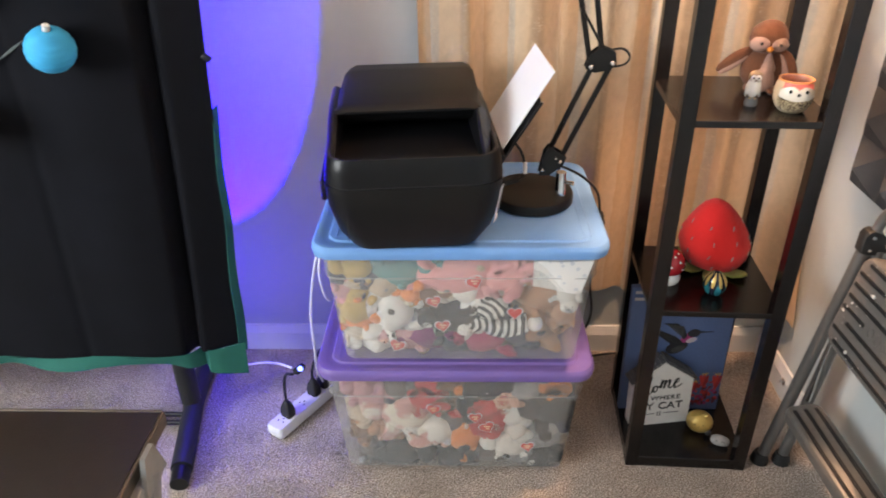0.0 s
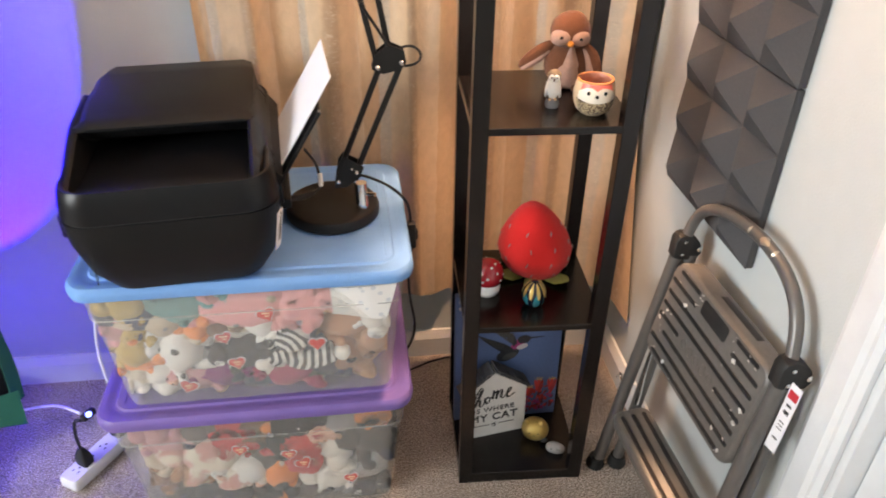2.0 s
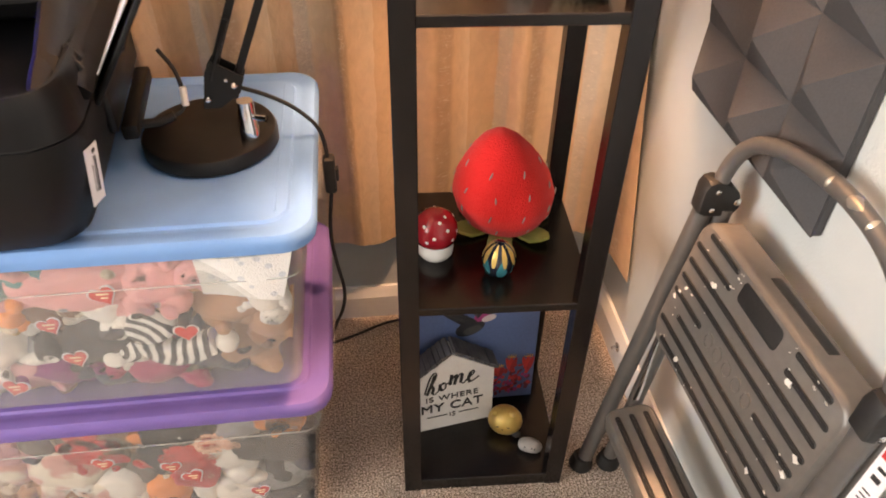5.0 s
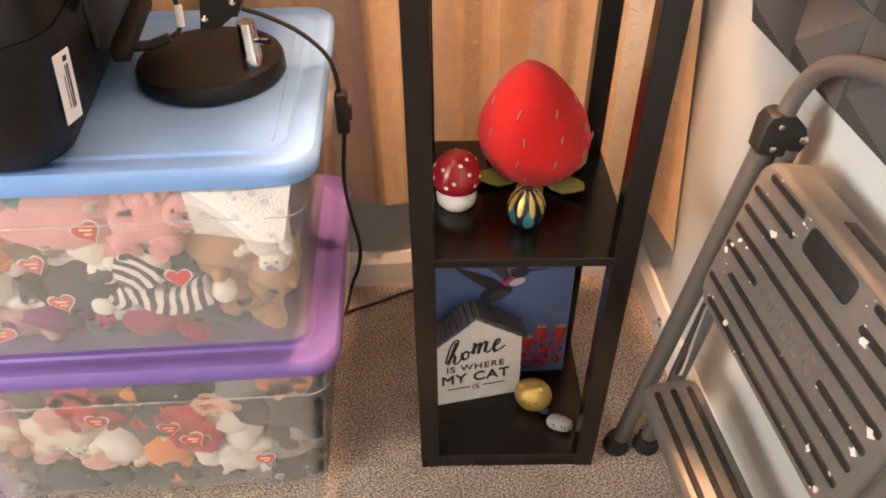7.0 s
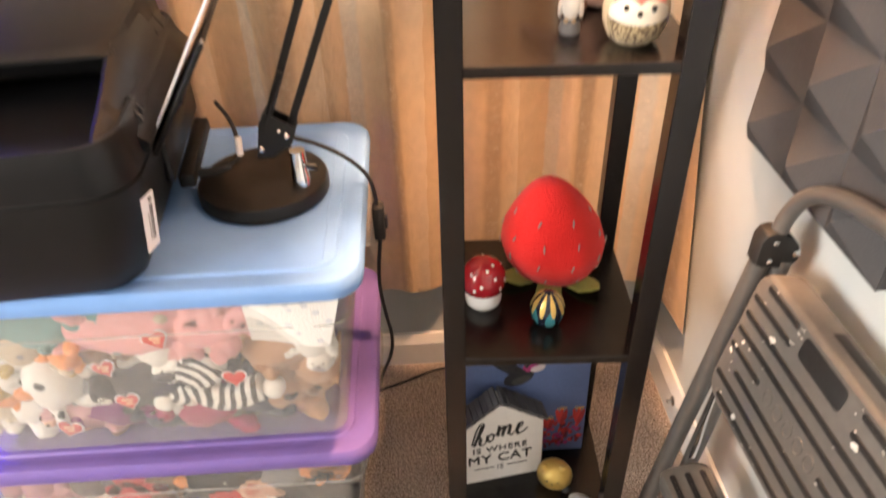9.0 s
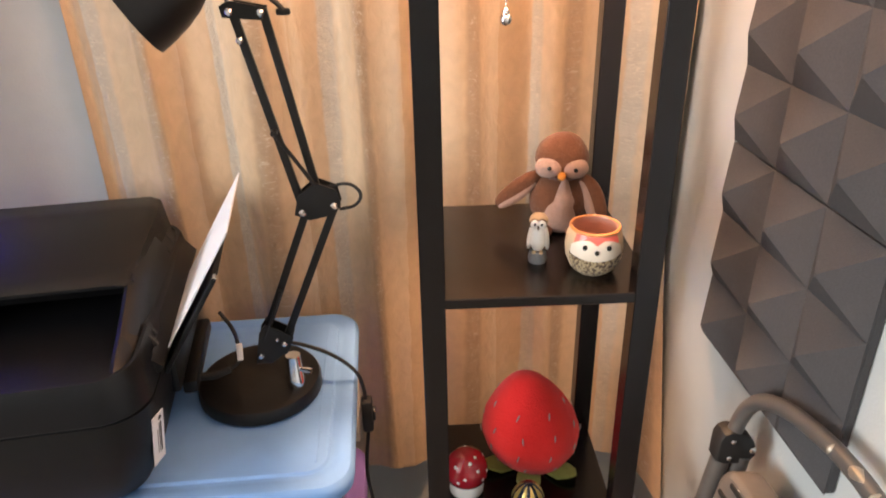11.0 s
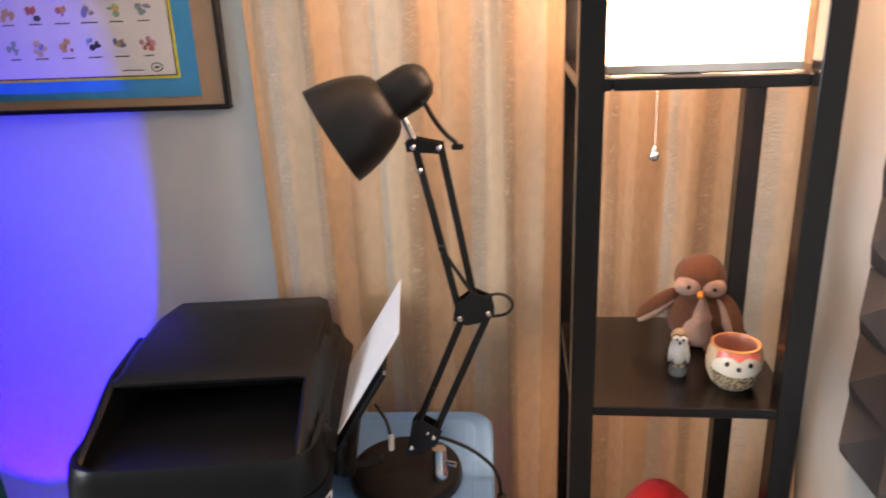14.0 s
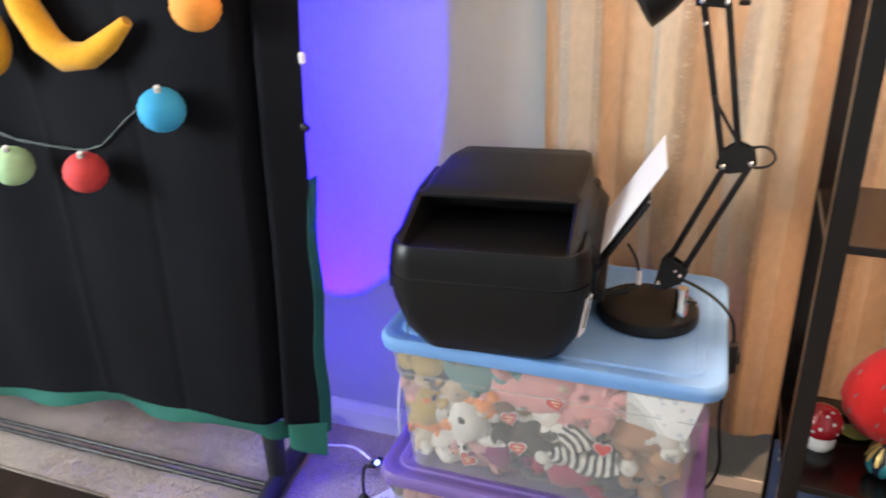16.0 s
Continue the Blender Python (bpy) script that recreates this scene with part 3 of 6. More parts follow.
# raised feeder cover over the rear two thirds, with arms running down to the front rim
cover = []
for y, zt, inset in ((-0.052, 0.2285, 0.024), (-0.046, 0.2330, 0.022), (-0.03, 0.2385, 0.018), (0.02, 0.247, 0.014), (0.12, 0.253, 0.012), (0.172, 0.250, 0.016), (0.187, 0.236, 0.026), (0.190, 0.204, 0.044)):
    hw = W / 2 - inset
    hl, hr_ = hw - 0.022 * min(1.0, max(0.0, (y + 0.05) / 0.24)), hw + 0.009
    zb = zt - 0.004 if y < -0.04 else 0.205 if y < 0 else 0.180
    zm = max(zb + 0.001, min(zt - 0.008, 0.196 if y > -0.04 else zt - 0.003))
    cover.append([(-hl, y, zb), (-hl - 0.006, y, zm), (-hl + 0.004, y, max(zm + 0.0005, zt - 0.006)), (-hl + 0.016, y, zt), (hr_ - 0.034, y, zt), (hr_ - 0.021, y, max(zm + 0.0005, zt - 0.006)), (hr_ - 0.014, y, zm), (hr_ - 0.016, y, zb)])
cov = part("feeder_cover", loft(cover), M_PRINT, pr, "raised satin-black feeder cover", smooth=50)
for s in (-1, 1):
    arm = []
    for y, zt in ((-0.172, 0.188), (-0.155, 0.1955), (-0.12, 0.2035), (-0.085, 0.2160), (-0.056, 0.2265), (-0.03, 0.234), (0.075, 0.238)):
        if s < 0:
            sec = [(0.003, 0.166), (0.007, zt - 0.008), (0.012, zt - 0.001), (0.018, zt), (0.023, zt - 0.003), (0.030, 0.152)]
        else:
            sec = [(0.003, 0.166), (0.012, zt - 0.022), (0.026, zt - 0.004), (0.032, zt), (0.037, zt - 0.003), (0.044, 0.152)]
        arm.append([(s * (W / 2 - a), y, z) for a, z in sec])
    part("side_arm", loft(arm), M_PRINT2, pr, "black side rising from the rim to the cover", smooth=50)
# ink-black block standing in for the deep shade under the cover
part("slot_shade", box((0, 0.066, 0.182), (W - 0.066, 0.016, 0.062), 0.002), M_INK, pr)
# slanted panel between the cover and the paper support
pan = part("side_panel", loft([[(0.120, y, 0.160), (0.124, y, z), (0.129, y, z - 0.001), (0.165, y, 0.163), (0.160, y, 0.156)] for y, z in ((-0.135, 0.196), (-0.120, 0.203), (-0.05, 0.220), (0.10, 0.226), (0.15, 0.220), (0.165, 0.205))]), M_PRINT2, pr, "slanted black paper-feed panel", smooth=40)
for y, z in ((-0.108, 0.184), (-0.092, 0.188), (0.09, 0.205), (0.12, 0.203)):
    part("hinge_slot", box((0.146 + (0.190 - z) * 0.6, y, z), (0.008, 0.006, 0.020), 0.001, rot=pose(0, 0, 0, 0, -32, 0), segments=1), M_INK, pan)
part("front_panel_line", box((-0.118, -D / 2 + 0.0065, 0.085), (0.0012, 0.003, 0.075), rot=pose(0, 0, 0, -9, 0, 0)), M_INK, pr, smooth=0)
# rear panel details on the side that faces the wall lamp
part("side_recess", box((W / 2 - 0.001, 0.03, 0.105), (0.012, 0.20, 0.055), 0.005), M_PRINT2, pr)
part("side_step", box((W / 2 + 0.006, 0.05, 0.055), (0.020, 0.16, 0.020), 0.004), M_PRINT, pr)
part("control_panel_edge", box((-W / 2 - 0.004, -0.05, 0.12), (0.010, 0.20, 0.04), 0.004), M_PRINT2, pr)
lab = part("rating_label", box((0, 0, 0), (0.001, 0.022, 0.070), 0.0002, segments=1), M_PAPER, pr, "white rating label with small print")
lab.matrix_basis = pose(0.1500, -0.164, 0.088, 0, 9, -22)
for k, (y, z, a, b) in enumerate(((0.0045, 0.0, 0.002, 0.044), (0.0015, 0.0, 0.0012, 0.044), (-0.002, -0.004, 0.0008, 0.034), (0.003, 0.028, 0.005, 0.005))):
    part("print_bar", box((0.0007, y, z), (0.0004, a, b)), M_INK, lab, smooth=0)
# paper support and its sheet, leaning out over the lamp side
sup = part("paper_support", box((0, 0, 0.066), (0.006, 0.21, 0.140), 0.002), M_PRINT, pr, "hinged black paper support")
sup.matrix_basis = pose(0.159, 0.0, 0.136, 0, 32, 0)
part("support_rib", box((0.004, 0.0, 0.05), (0.004, 0.14, 0.006), 0.001, segments=1), M_PRINT2, sup)
part("support_clip", pipe([(0.0, -0.104, 0.134), (0.0, -0.095, 0.134)], 0.003, seg=8), M_CHROME, sup)
paper = single("paper_sheet", box((0, 0, 0.095), (0.0016, 0.190, 0.190)), M_PAPER, "stack of white paper standing in the printer's paper support", "paper", smooth=0)
paper.matrix_world = pr.matrix_world @ pose(0.151, -0.002, 0.142, 0, 32, 0)
pc = part("power_lead", pipe([(0.15, 0.0, 0.05), (0.19, -0.005, 0.052), (0.212, -0.002, 0.058)], 0.006, seg=10), M_RUBBER, pr)
part("usb_lead", pipe([(0.212, -0.002, 0.058), (0.225, 0.002, 0.064), (0.2262, 0.008, 0.084), (0.221, 0.020, 0.108), (0.204, 0.034, 0.128)], 0.0027, seg=8, smooth_path=2), M_RUBBER, pr)
part("usb_sleeve", pipe([(0.2262, 0.002, 0.068), (0.2268, 0.008, 0.090)], 0.0042, seg=10), M_WHITEPL, pr)

# ---- desk lamp ----
LB = Vector((0.188, 1.449, LID))


def flat_bar(a, b, w, t, bevel=0.001):
    """A flat bar between two points, broad side towards the room."""
    a, b = Vector(a), Vector(b)
    d = (b - a).normalized()
    x = Vector((0, -1, 0))
    x = (x - d * x.dot(d)).normalized()
    rot = Matrix((d.cross(x), x, d)).transposed().to_4x4()
    return box((a + b) / 2, (w, t, (b - a).length + w * 0.8), bevel, rot=rot)


dl = thing("desk_lamp", Matrix.Translation(LB), "black swing-arm desk lamp on a heavy round base", "desk lamp")
part("base", lathe([(0, 0), (0.082, 0), (0.0855, 0.003), (0.0855, 0.017), (0.083, 0.0215), (0.078, 0.023), (0, 0.0235)], seg=56), M_LAMP, dl)
S0 = Vector((0.0545, -0.028, 0.0235))
part("stem", lathe([(0, 0), (0.0122, 0), (0.0122, 0.014), (0.0112, 0.016), (0.0100, 0.050), (0, 0.050)], seg=20, m=Matrix.Translation(S0)), M_CHROME, dl, "chrome pivot stem")
part("stem_screw", pipe([S0 + Vector((0.006, -0.004, 0.030)), S0 + Vector((0.024, -0.012, 0.030))], [0.003, 0.0045], seg=10), M_CHROME, dl)
YA = -0.03
P = lambda x, z: Vector((x - LB.x, YA, z - LB.z))
# lower bracket: a bent triangular plate
br = [(0.196, 0.655), (0.216, 0.655), (0.242, 0.674), (0.249, 0.694), (0.214, 0.715), (0.205, 0.702)]
for dy in (-0.010, 0.010):
    part("lower_bracket", loft([[P(x, z) + Vector((0, dy + e, 0)) for x, z in br] for e in (-0.001, 0.001)]), M_LAMP, dl, smooth=0)
part("bracket_web", box(P(0.222, 0.672), (0.034, 0.02, 0.012), 0.002), M_LAMP, dl)
low = [((0.208, 0.686), (0.283, 0.868)), ((0.238, 0.686), (0.318, 0.872))]
up = [((0.278, 0.882), (0.229, 1.106)), ((0.300, 0.892), (0.262, 1.104))]
for n, (a, b) in enumerate(low):
    part("lower_arm", flat_bar(P(*a), P(*b), 0.0095, 0.0075), M_LAMP, dl)
for n, (a, b) in enumerate(up):
    part("upper_arm", flat_bar(P(*a), P(*b), 0.0095, 0.0075), M_LAMP, dl)
el = [(0.270, 0.868), (0.288, 0.860), (0.318, 0.866), (0.327, 0.878), (0.323, 0.898), (0.298, 0.909), (0.276, 0.892)]
for dy in (-0.009, 0.009):
    part("elbow_plate", loft([[P(x, z) + Vector((0, dy + e, 0)) for x, z in el] for e in (-0.001, 0.001)]), M_LAMP, dl, smooth=0)
hd = [(0.219, 1.101), (0.261, 1.097), (0.266, 1.110), (0.229, 1.118), (0.217, 1.113)]
for dy in (-0.008, 0.008):
    part("head_bracket", loft([[P(x, z) + Vector((0, dy + e, 0)) for x, z in hd] for e in (-0.001, 0.001)]), M_LAMP, dl, smooth=0)
for x, z, r in ((0.203, 0.667, 0.0042), (0.236, 0.684, 0.004), (0.228, 0.692, 0.003), (0.280, 0.871, 0.0045), (0.319, 0.878, 0.0045), (0.227, 1.107, 0.0042), (0.260, 1.105, 0.0042), (0.2345, 1.077, 0.004)):
    part("bolt", lathe([(0, 0), (r, 0), (r, 0.002), (r * 0.6, 0.004), (0, 0.0042)], seg=12, m=Matrix.Translation(P(x, z) + Vector((0, -0.0105, 0))) @ pose(0, 0, 0, 90, 0, 0)), M_CHROME, dl)
part("tension_rod", pipe([P(0.299, 0.906) + Vector((0, -0.012, 0)), P(0.258, 0.972) + Vector((0, -0.012, 0))], 0.0026, seg=8), M_LAMP, dl)
part("tension_knob", pipe([P(0.258, 0.972) + Vector((0, -0.014, 0)), P(0.258, 0.972) + Vector((0, 0.006, 0))], 0.004, seg=10), M_LAMP, dl)
part("lower_spring", pipe([P(0.210, 0.692) + Vector((0, -0.008, 0)), P(0.240, 0.764) + Vector((0, -0.008, 0))], 0.0035, seg=10), M_LAMP, dl)
part("elbow_loop", pipe([P(0.314, 0.899), P(0.338, 0.904), P(0.354, 0.888), P(0.345, 0.872), P(0.324, 0.869)], 0.0022, seg=8, smooth_path=2), M_RUBBER, dl)
# head: bell shade with a rounded socket housing
A0, A1 = Vector((0.136, 1.362, 1.131)) - LB, Vector((0.243, 1.386, 1.191)) - LB
ax = (A0 - A1).normalized()
hm = Matrix.Translation(A1) @ Vector((0, 0, 1)).rotation_difference(ax).to_matrix().to_4x4()
L = (A0 - A1).length
bell = [(0.026, L * 0.36), (0.0345, L * 0.39), (0.0420, L * 0.45), (0.0495, L * 0.56), (0.0560, L * 0.71), (0.0600, L * 0.86), (0.0622, L)]
part("shade", thicken(lathe(bell, seg=48, m=hm), 0.0012), M_LAMP, dl, "matt black bell-shaped metal shade", smooth=60)
part("socket_housing", lathe([(0, -0.012), (0.012, -0.0105), (0.021, -0.004), (0.0265, 0.008), (0.0275, 0.02), (0.0275, L * 0.40), (0.025, L * 0.44), (0, L * 0.44)], seg=36, m=hm), M_LAMP, dl)
part("bulb", ball((0, 0, L * 0.72), (0.026, 0.026, 0.034), rot=None, seg=20, rings=12), M_WHITEPL, dl).matrix_basis = hm
part("neck_pin", pipe([P(0.229, 1.112), P(0.215, 1.146)], 0.0045, seg=12), M_CHROME, dl, "chrome neck pin")
part("head_cord", pipe([A1 + Vector((0.004, -0.02, -0.022)), P(0.256, 1.136), P(0.270, 1.119), P(0.280, 1.111), P(0.285, 1.102)], 0.003, seg=8, smooth_path=2), M_RUBBER, dl)
part("wing_knob", box(P(0.283, 1.104), (0.016, 0.006, 0.008), 0.003), M_LAMP, dl)
cordp = [Vector(p) - LB for p in ((0.236, 1.445, 0.662), (0.262, 1.450, 0.650), (0.296, 1.452, 0.630), (0.325, 1.452, 0.600), (0.332, 1.452, 0.572), (0.3335, 1.452, 0.545))]
part("cord", pipe(cordp, 0.0028, seg=8, smooth_path=2), M_RUBBER, dl)
sw = part("inline_switch", box(Vector((0.3345, 1.452, 0.522)) - LB, (0.016, 0.021, 0.056), 0.004), M_RUBBER, dl)
part("switch_rocker", box(Vector((0.344, 1.452, 0.522)) - LB, (0.005, 0.012, 0.020), 0.002), M_INK, sw)
cordd = [Vector(p) - LB for p in ((0.3345, 1.452, 0.496), (0.325, 1.450, 0.42), (0.331, 1.450, 0.355), (0.340, 1.450, 0.300), (0.333, 1.452, 0.255), (0.318, 1.462, 0.215), (0.300, 1.50, 0.12), (0.280, 1.57, 0.03), (0.285, 1.609, 0.005), (0.341, 1.628, 0.005), (0.413, 1.664, 0.005), (0.54, 1.672, 0.005))]
part("cord", pipe(cordd, 0.0028, seg=8, smooth_path=2), M_RUBBER, dl)

# ---- step stool leaning folded against the wall ----
st = thing("step_stool", pose(0.76, 1.10, 0), "folded grey steel two-step stool leaning against the wall", "step stool")
O = Vector((0.76, 1.10, 0))


def sp(x, y, z):
    return Vector((x, y, z)) - O


LEAN = lambda z: 0.7225 + 0.120 * z
TWIST = lambda y: 0.016 * (1.27 - y) / 0.33
for y in (1.280, 0.930):
    s = 1 if y > 1.1 else -1
    inn, tx = y - s * 0.012, TWIST(y)
    part("front_leg", pipe([sp(LEAN(0.012) + tx, y + s * 0.008, 0.012), sp(LEAN(0.585) + tx, inn, 0.585)], 0.0125, seg=16), M_STEEL, st)
    part("rear_leg", pipe([sp(0.768 + tx, y + s * 0.006, 0.016), sp(0.814 + tx, inn - s * 0.004, 0.57)], 0.0115, seg=16), M_STEEL, st)
    for x, dy in ((LEAN(0) - 0.002 + tx, 0.008), (0.768 + tx, 0.006)):
        part("rubber_foot", lathe([(0, 0), (0.019, 0), (0.0205, 0.005), (0.018, 0.014), (0.015, 0.027), (0, 0.027)], seg=20, m=Matrix.Translation(sp(x, y + s * dy, 0))), M_RUBBER, st)
    hinge = [(0.777, 0.567), (0.786, 0.562), (0.812, 0.560), (0.822, 0.563), (0.828, 0.572), (0.828, 0.582), (0.823, 0.594), (0.814, 0.603), (0.803, 0.609), (0.792, 0.612), (0.783, 0.609), (0.778, 0.600)]
    hub = Vector((sum(q[0] for q in hinge) / 12, sum(q[1] for q in hinge) / 12))
    pb = part("hinge_bracket", loft([[sp(hub[0] + (x - hub[0]) * k + tx, inn + e, hub[1] + (z - hub[1]) * k) for x, z in hinge] for e, k in ((-0.0130, 0.88), (-0.0122, 0.95), (-0.0100, 1.0), (0.0100, 1.0), (0.0122, 0.95), (0.0130, 0.88))]), M_RUBBER, st, "black plastic hinge bracket")
    face = inn - 0.0136
    for x, z, r in ((0.792, 0.573, 0.0036), (0.794, 0.599, 0.0036), (0.8215, 0.583, 0.0048)):
        part("rivet", lathe([(0, 0), (r, 0), (r, 0.0015), (r * 0.5, 0.003), (0, 0.003)], seg=12, m=Matrix.Translation(sp(x + tx, face, z)) @ pose(0, 0, 0, 90, 0, 0)), M_CHROME, pb)
ARCH = [(1.266, 0.60), (1.265, 0.632), (1.252, 0.662), (1.222, 0.684), (1.170, 0.699), (1.100, 0.706), (1.035, 0.698), (0.988, 0.675), (0.962, 0.645), (0.944, 0.60)]
arch = [(0.798 + TWIST(y) + 0.16 * (z - 0.60), y, z) for y, z in ARCH]
part("handle", pipe([sp(*p) for p in arch], 0.0098, seg=16, smooth_path=2), M_STEEL, st, "arched grey tube handle with worn paint")


# worn spots on the handle, its gold highlight put in as pale metal
M_WORN_SHINE = mat("worn_steel_highlight", (0.50, 0.45, 0.37), 0.32, 0.7, vary=0.3, grain=120, bump=0.1)
for y, z, n in ((1.128, 0.7035, 0.018), (1.098, 0.7055, 0.030), (1.060, 0.7015, 0.012)):
    wx = 0.798 + TWIST(y) + 0.16 * (z - 0.60) - 0.0026
    part("worn_highlight", pipe([sp(wx, y, z + 0.0008), sp(wx, y - n * 0.5, z + 0.0018), sp(wx, y - n, z + 0.0008)], [0.004, 0.0078, 0.004], seg=12), M_WORN_SHINE, st, "gold highlight on worn handle paint, as pale metal")


def step_board(w, h, t, r, slots, m, name, label):
    """A moulded step with rounded corners and dark grip strips on its face."""
    sec = [(w - 0.01, h - 0.01, r - 0.004, -t), (w, h, r, -t + 0.006), (w, h, r, -0.008), (w - 0.004, h - 0.004, r - 0.001, -0.003), (w - 0.012, h - 0.012, r - 0.004, 0.0)]
    b = part(name, stack(sec, n=6), M_STEP, st, label)
    b.matrix_basis = m
    for cx, cy, sx, sy in slots:
        part("grip_strip", stack([(sx, sy, min(sx, sy) * 0.45, 0.0004), (sx - 0.002, sy - 0.002, min(sx, sy) * 0.4, 0.0016)], n=3), M_RUBBER, b).matrix_basis = pose(cx, cy, 0)
    return b


# upper step folded upright: local x runs along the wall, local y up
ux, uy = Vector((0.05, -1, 0)).normalized(), Vector((0.17, 0.0085, 1)).normalized()
uz = ux.cross(uy)
um = Matrix((ux, uy, uz)).transposed().to_4x4()
um.translation = sp(0.771, 1.115, 0.476) + ux * 0.020 + uy * 0.004
PWD, PHT = 0.300, 0.196
rows = [(0.085, -0.125, -0.057), (0.085, 0.060, 0.122), (0.061, -0.140, -0.056), (0.061, 0.060, 0.135), (0.037, -0.140, 0.136), (0.013, -0.140, 0.137), (-0.011, -0.140, -0.067), (-0.011, 0.0585, 0.136), (-0.035, -0.112, 0.136), (-0.059, -0.140, 0.136), (-0.082, -0.122, 0.120)]
slots = [((a + b) / 2, y, b - a, 0.0085) for y, a, b in rows]
upper = step_board(PWD, PHT, 0.045, 0.028, slots, um, "upper_step", "folded grey plastic platform with black grip strips and paint specks")
part("hand_slot", stack([(0.080, 0.028, 0.007, 0.0004), (0.076, 0.024, 0.006, 0.0012)], n=3), M_RUBBER, upper, "black recessed hand hole").matrix_basis = pose(-0.002, 0.074, 0.0005)
part("hand_slot_back", box((0.02, PHT / 2 - 0.001, -0.026), (0.11, 0.004, 0.014), 0.0015), M_RUBBER, upper)
for k in range(5):
    ring = pipe([(math.cos(2 * math.pi * i / 14) * 0.0075, math.sin(2 * math.pi * i / 14) * 0.0095, 0.0005) for i in range(14)], 0.0009, seg=6, closed=True)
    part("embossed_mark", ring, M_STEP, upper).matrix_basis = pose(-0.046 + k * 0.022, -0.0105, 0)
M_SPECK = mat("white_paint_speck", (0.66, 0.64, 0.60), 0.6, bump=0.1)
rnd = random.Random(5)
for cx, cy, r in ((-0.081, 0.044, 0.006), (-0.077, -0.076, 0.006), (0.072, 0.056, 0.008), (0.094, -0.062, 0.006), (0.128, 0.008, 0.006), (0.128, -0.018, 0.006), (-0.133, -0.02, 0.004), (-0.128, -0.008, 0.003), (-0.120, 0.004, 0.0035), (0.125, -0.08, 0.004)):
    pts = [(cx + r * rnd.uniform(0.35, 1.1) * math.cos(a), cy + 0.8 * r * rnd.uniform(0.35, 1.1) * math.sin(a)) for a in [2 * math.pi * i / 9 for i in range(9)]]
    part("paint_speck", loft([[(x, y, z) for x, y in pts] for z in (0.0003, 0.0019)]), M_SPECK, upper, "dried white paint speck", smooth=0)
scuffs = bmesh.new()
for y, a, b in rows:
    for k in range(int(4 + 22 * (b - a))):
        x = rnd.choice((a, b, rnd.uniform(a, b))) + rnd.gauss(0, 0.004)
        if abs(x) > 0.130:
            continue
        e = rnd.choice((-1, 1)) * 0.0043 + rnd.gauss(0, 0.0012)
        s = rnd.choice((0.0005, 0.0007, 0.0009, 0.0016))
        tn = rnd.uniform(0, 3.14)
        pts = [(x + s * rnd.uniform(0.5, 1.8) * math.cos(q + tn), y + e + 0.6 * s * rnd.uniform(0.4, 1.2) * math.sin(q)) for q in (0, 1.05, 2.1, 3.14, 4.2, 5.2)]
        loft([[(px_, py_, z) for px_, py_ in pts] for z in (0.0003, 0.0020)], scuffs)
tagged(part("scuff_marks", scuffs, M_SPECK, upper, "chipped white scuffs along the grip strips", smooth=0), "chipped white scuffs along the grip strips", kind="stuff")
# lower step, level with the floor
lx, ly = Vector((0.06, -1, 0)).normalized(), Vector((1, 0.06, 0.12)).normalized()
lz = lx.cross(ly)
if lz.z < 0:
    lz = -lz
lm = Matrix((lx, ly, lx.cross(ly))).transposed().to_4x4()
lm.translation = sp(0.766, 1.098, 0.200)
lstep = step_board(0.320, 0.078, 0.032, 0.020, [(0, y, 0.285, 0.0085) for y in (-0.022, 0.0, 0.022)], lm, "lower_step", "lower grey step with three black grip strips")
for y in (1.268, 0.936):
    part("link_bar", flat_bar(sp(0.775, y, 0.20), sp(0.800, y, 0.50), 0.010, 0.003), M_CHROME, st)
lab2 = part("warning_label", box((0, 0, 0), (0.0008, 0.020, 0.118), 0.0002, segments=1), M_PAPER, st, "white warning label with a red mark")
lab2.matrix_basis = Matrix.Translation(sp(0.803, 0.908, 0.530)) @ pose(0, 0, 0, 0, 5, 12)
M_RED = mat("red_print", (0.55, 0.03, 0.04), 0.5, bump=0.0)
part("print_mark", box((-0.0006, 0, 0.042), (0.0004, 0.016, 0.014)), M_RED, lab2, smooth=0)
for z, h in ((0.024, 0.004), (0.012, 0.006), (-0.006, 0.0015), (-0.012, 0.0015), (-0.018, 0.0015), (-0.036, 0.003)):
    part("print_bar", box((-0.0006, 0, z), (0.0004, 0.009, h)), M_INK, lab2, smooth=0)

# ---- acoustic foam ----
FY0, FS, FH = 1.147, 0.328, 0.298


PYR = None


def foam_panel(z0):
    """A square slab with three by three foam pyramids, mounted on the wall."""
    global PYR
    n, base, peak = 3, 0.012, 0.046
    cw, ch = FS / n, FH / n
    p = thing("acoustic_foam_panel", pose(XR, FY0 + FS / 2, z0), "charcoal pyramid acoustic foam square fixed to the wall", "acoustic panel", group="acoustic foam panels")
    part("backing", box((-base / 2 - 0.0005, 0, FH / 2), (base - 0.001, FS, FH), 0.0015, segments=1), M_FOAM, p)
    if PYR is None:
        q = [(0, -cw / 2, -ch / 2), (0, cw / 2, -ch / 2), (0, cw / 2, ch / 2), (0, -cw / 2, ch / 2)]
        t = 0.0025
        bm = loft([q, [(-0.002, a, b) for _, a, b in q], [(-(peak - base), math.copysign(t, a), math.copysign(t, b)) for _, a, b in q]])
        PYR = finish(bm, "pyramid", M_FOAM, 0)
    for j in range(n):
        for i in range(n):
            o = new("pyramid", PYR)
            o.parent = p
            o.matrix_basis = pose(-base, FS / 2 - (i + 0.5) * cw, (j + 0.5) * ch)
    return p


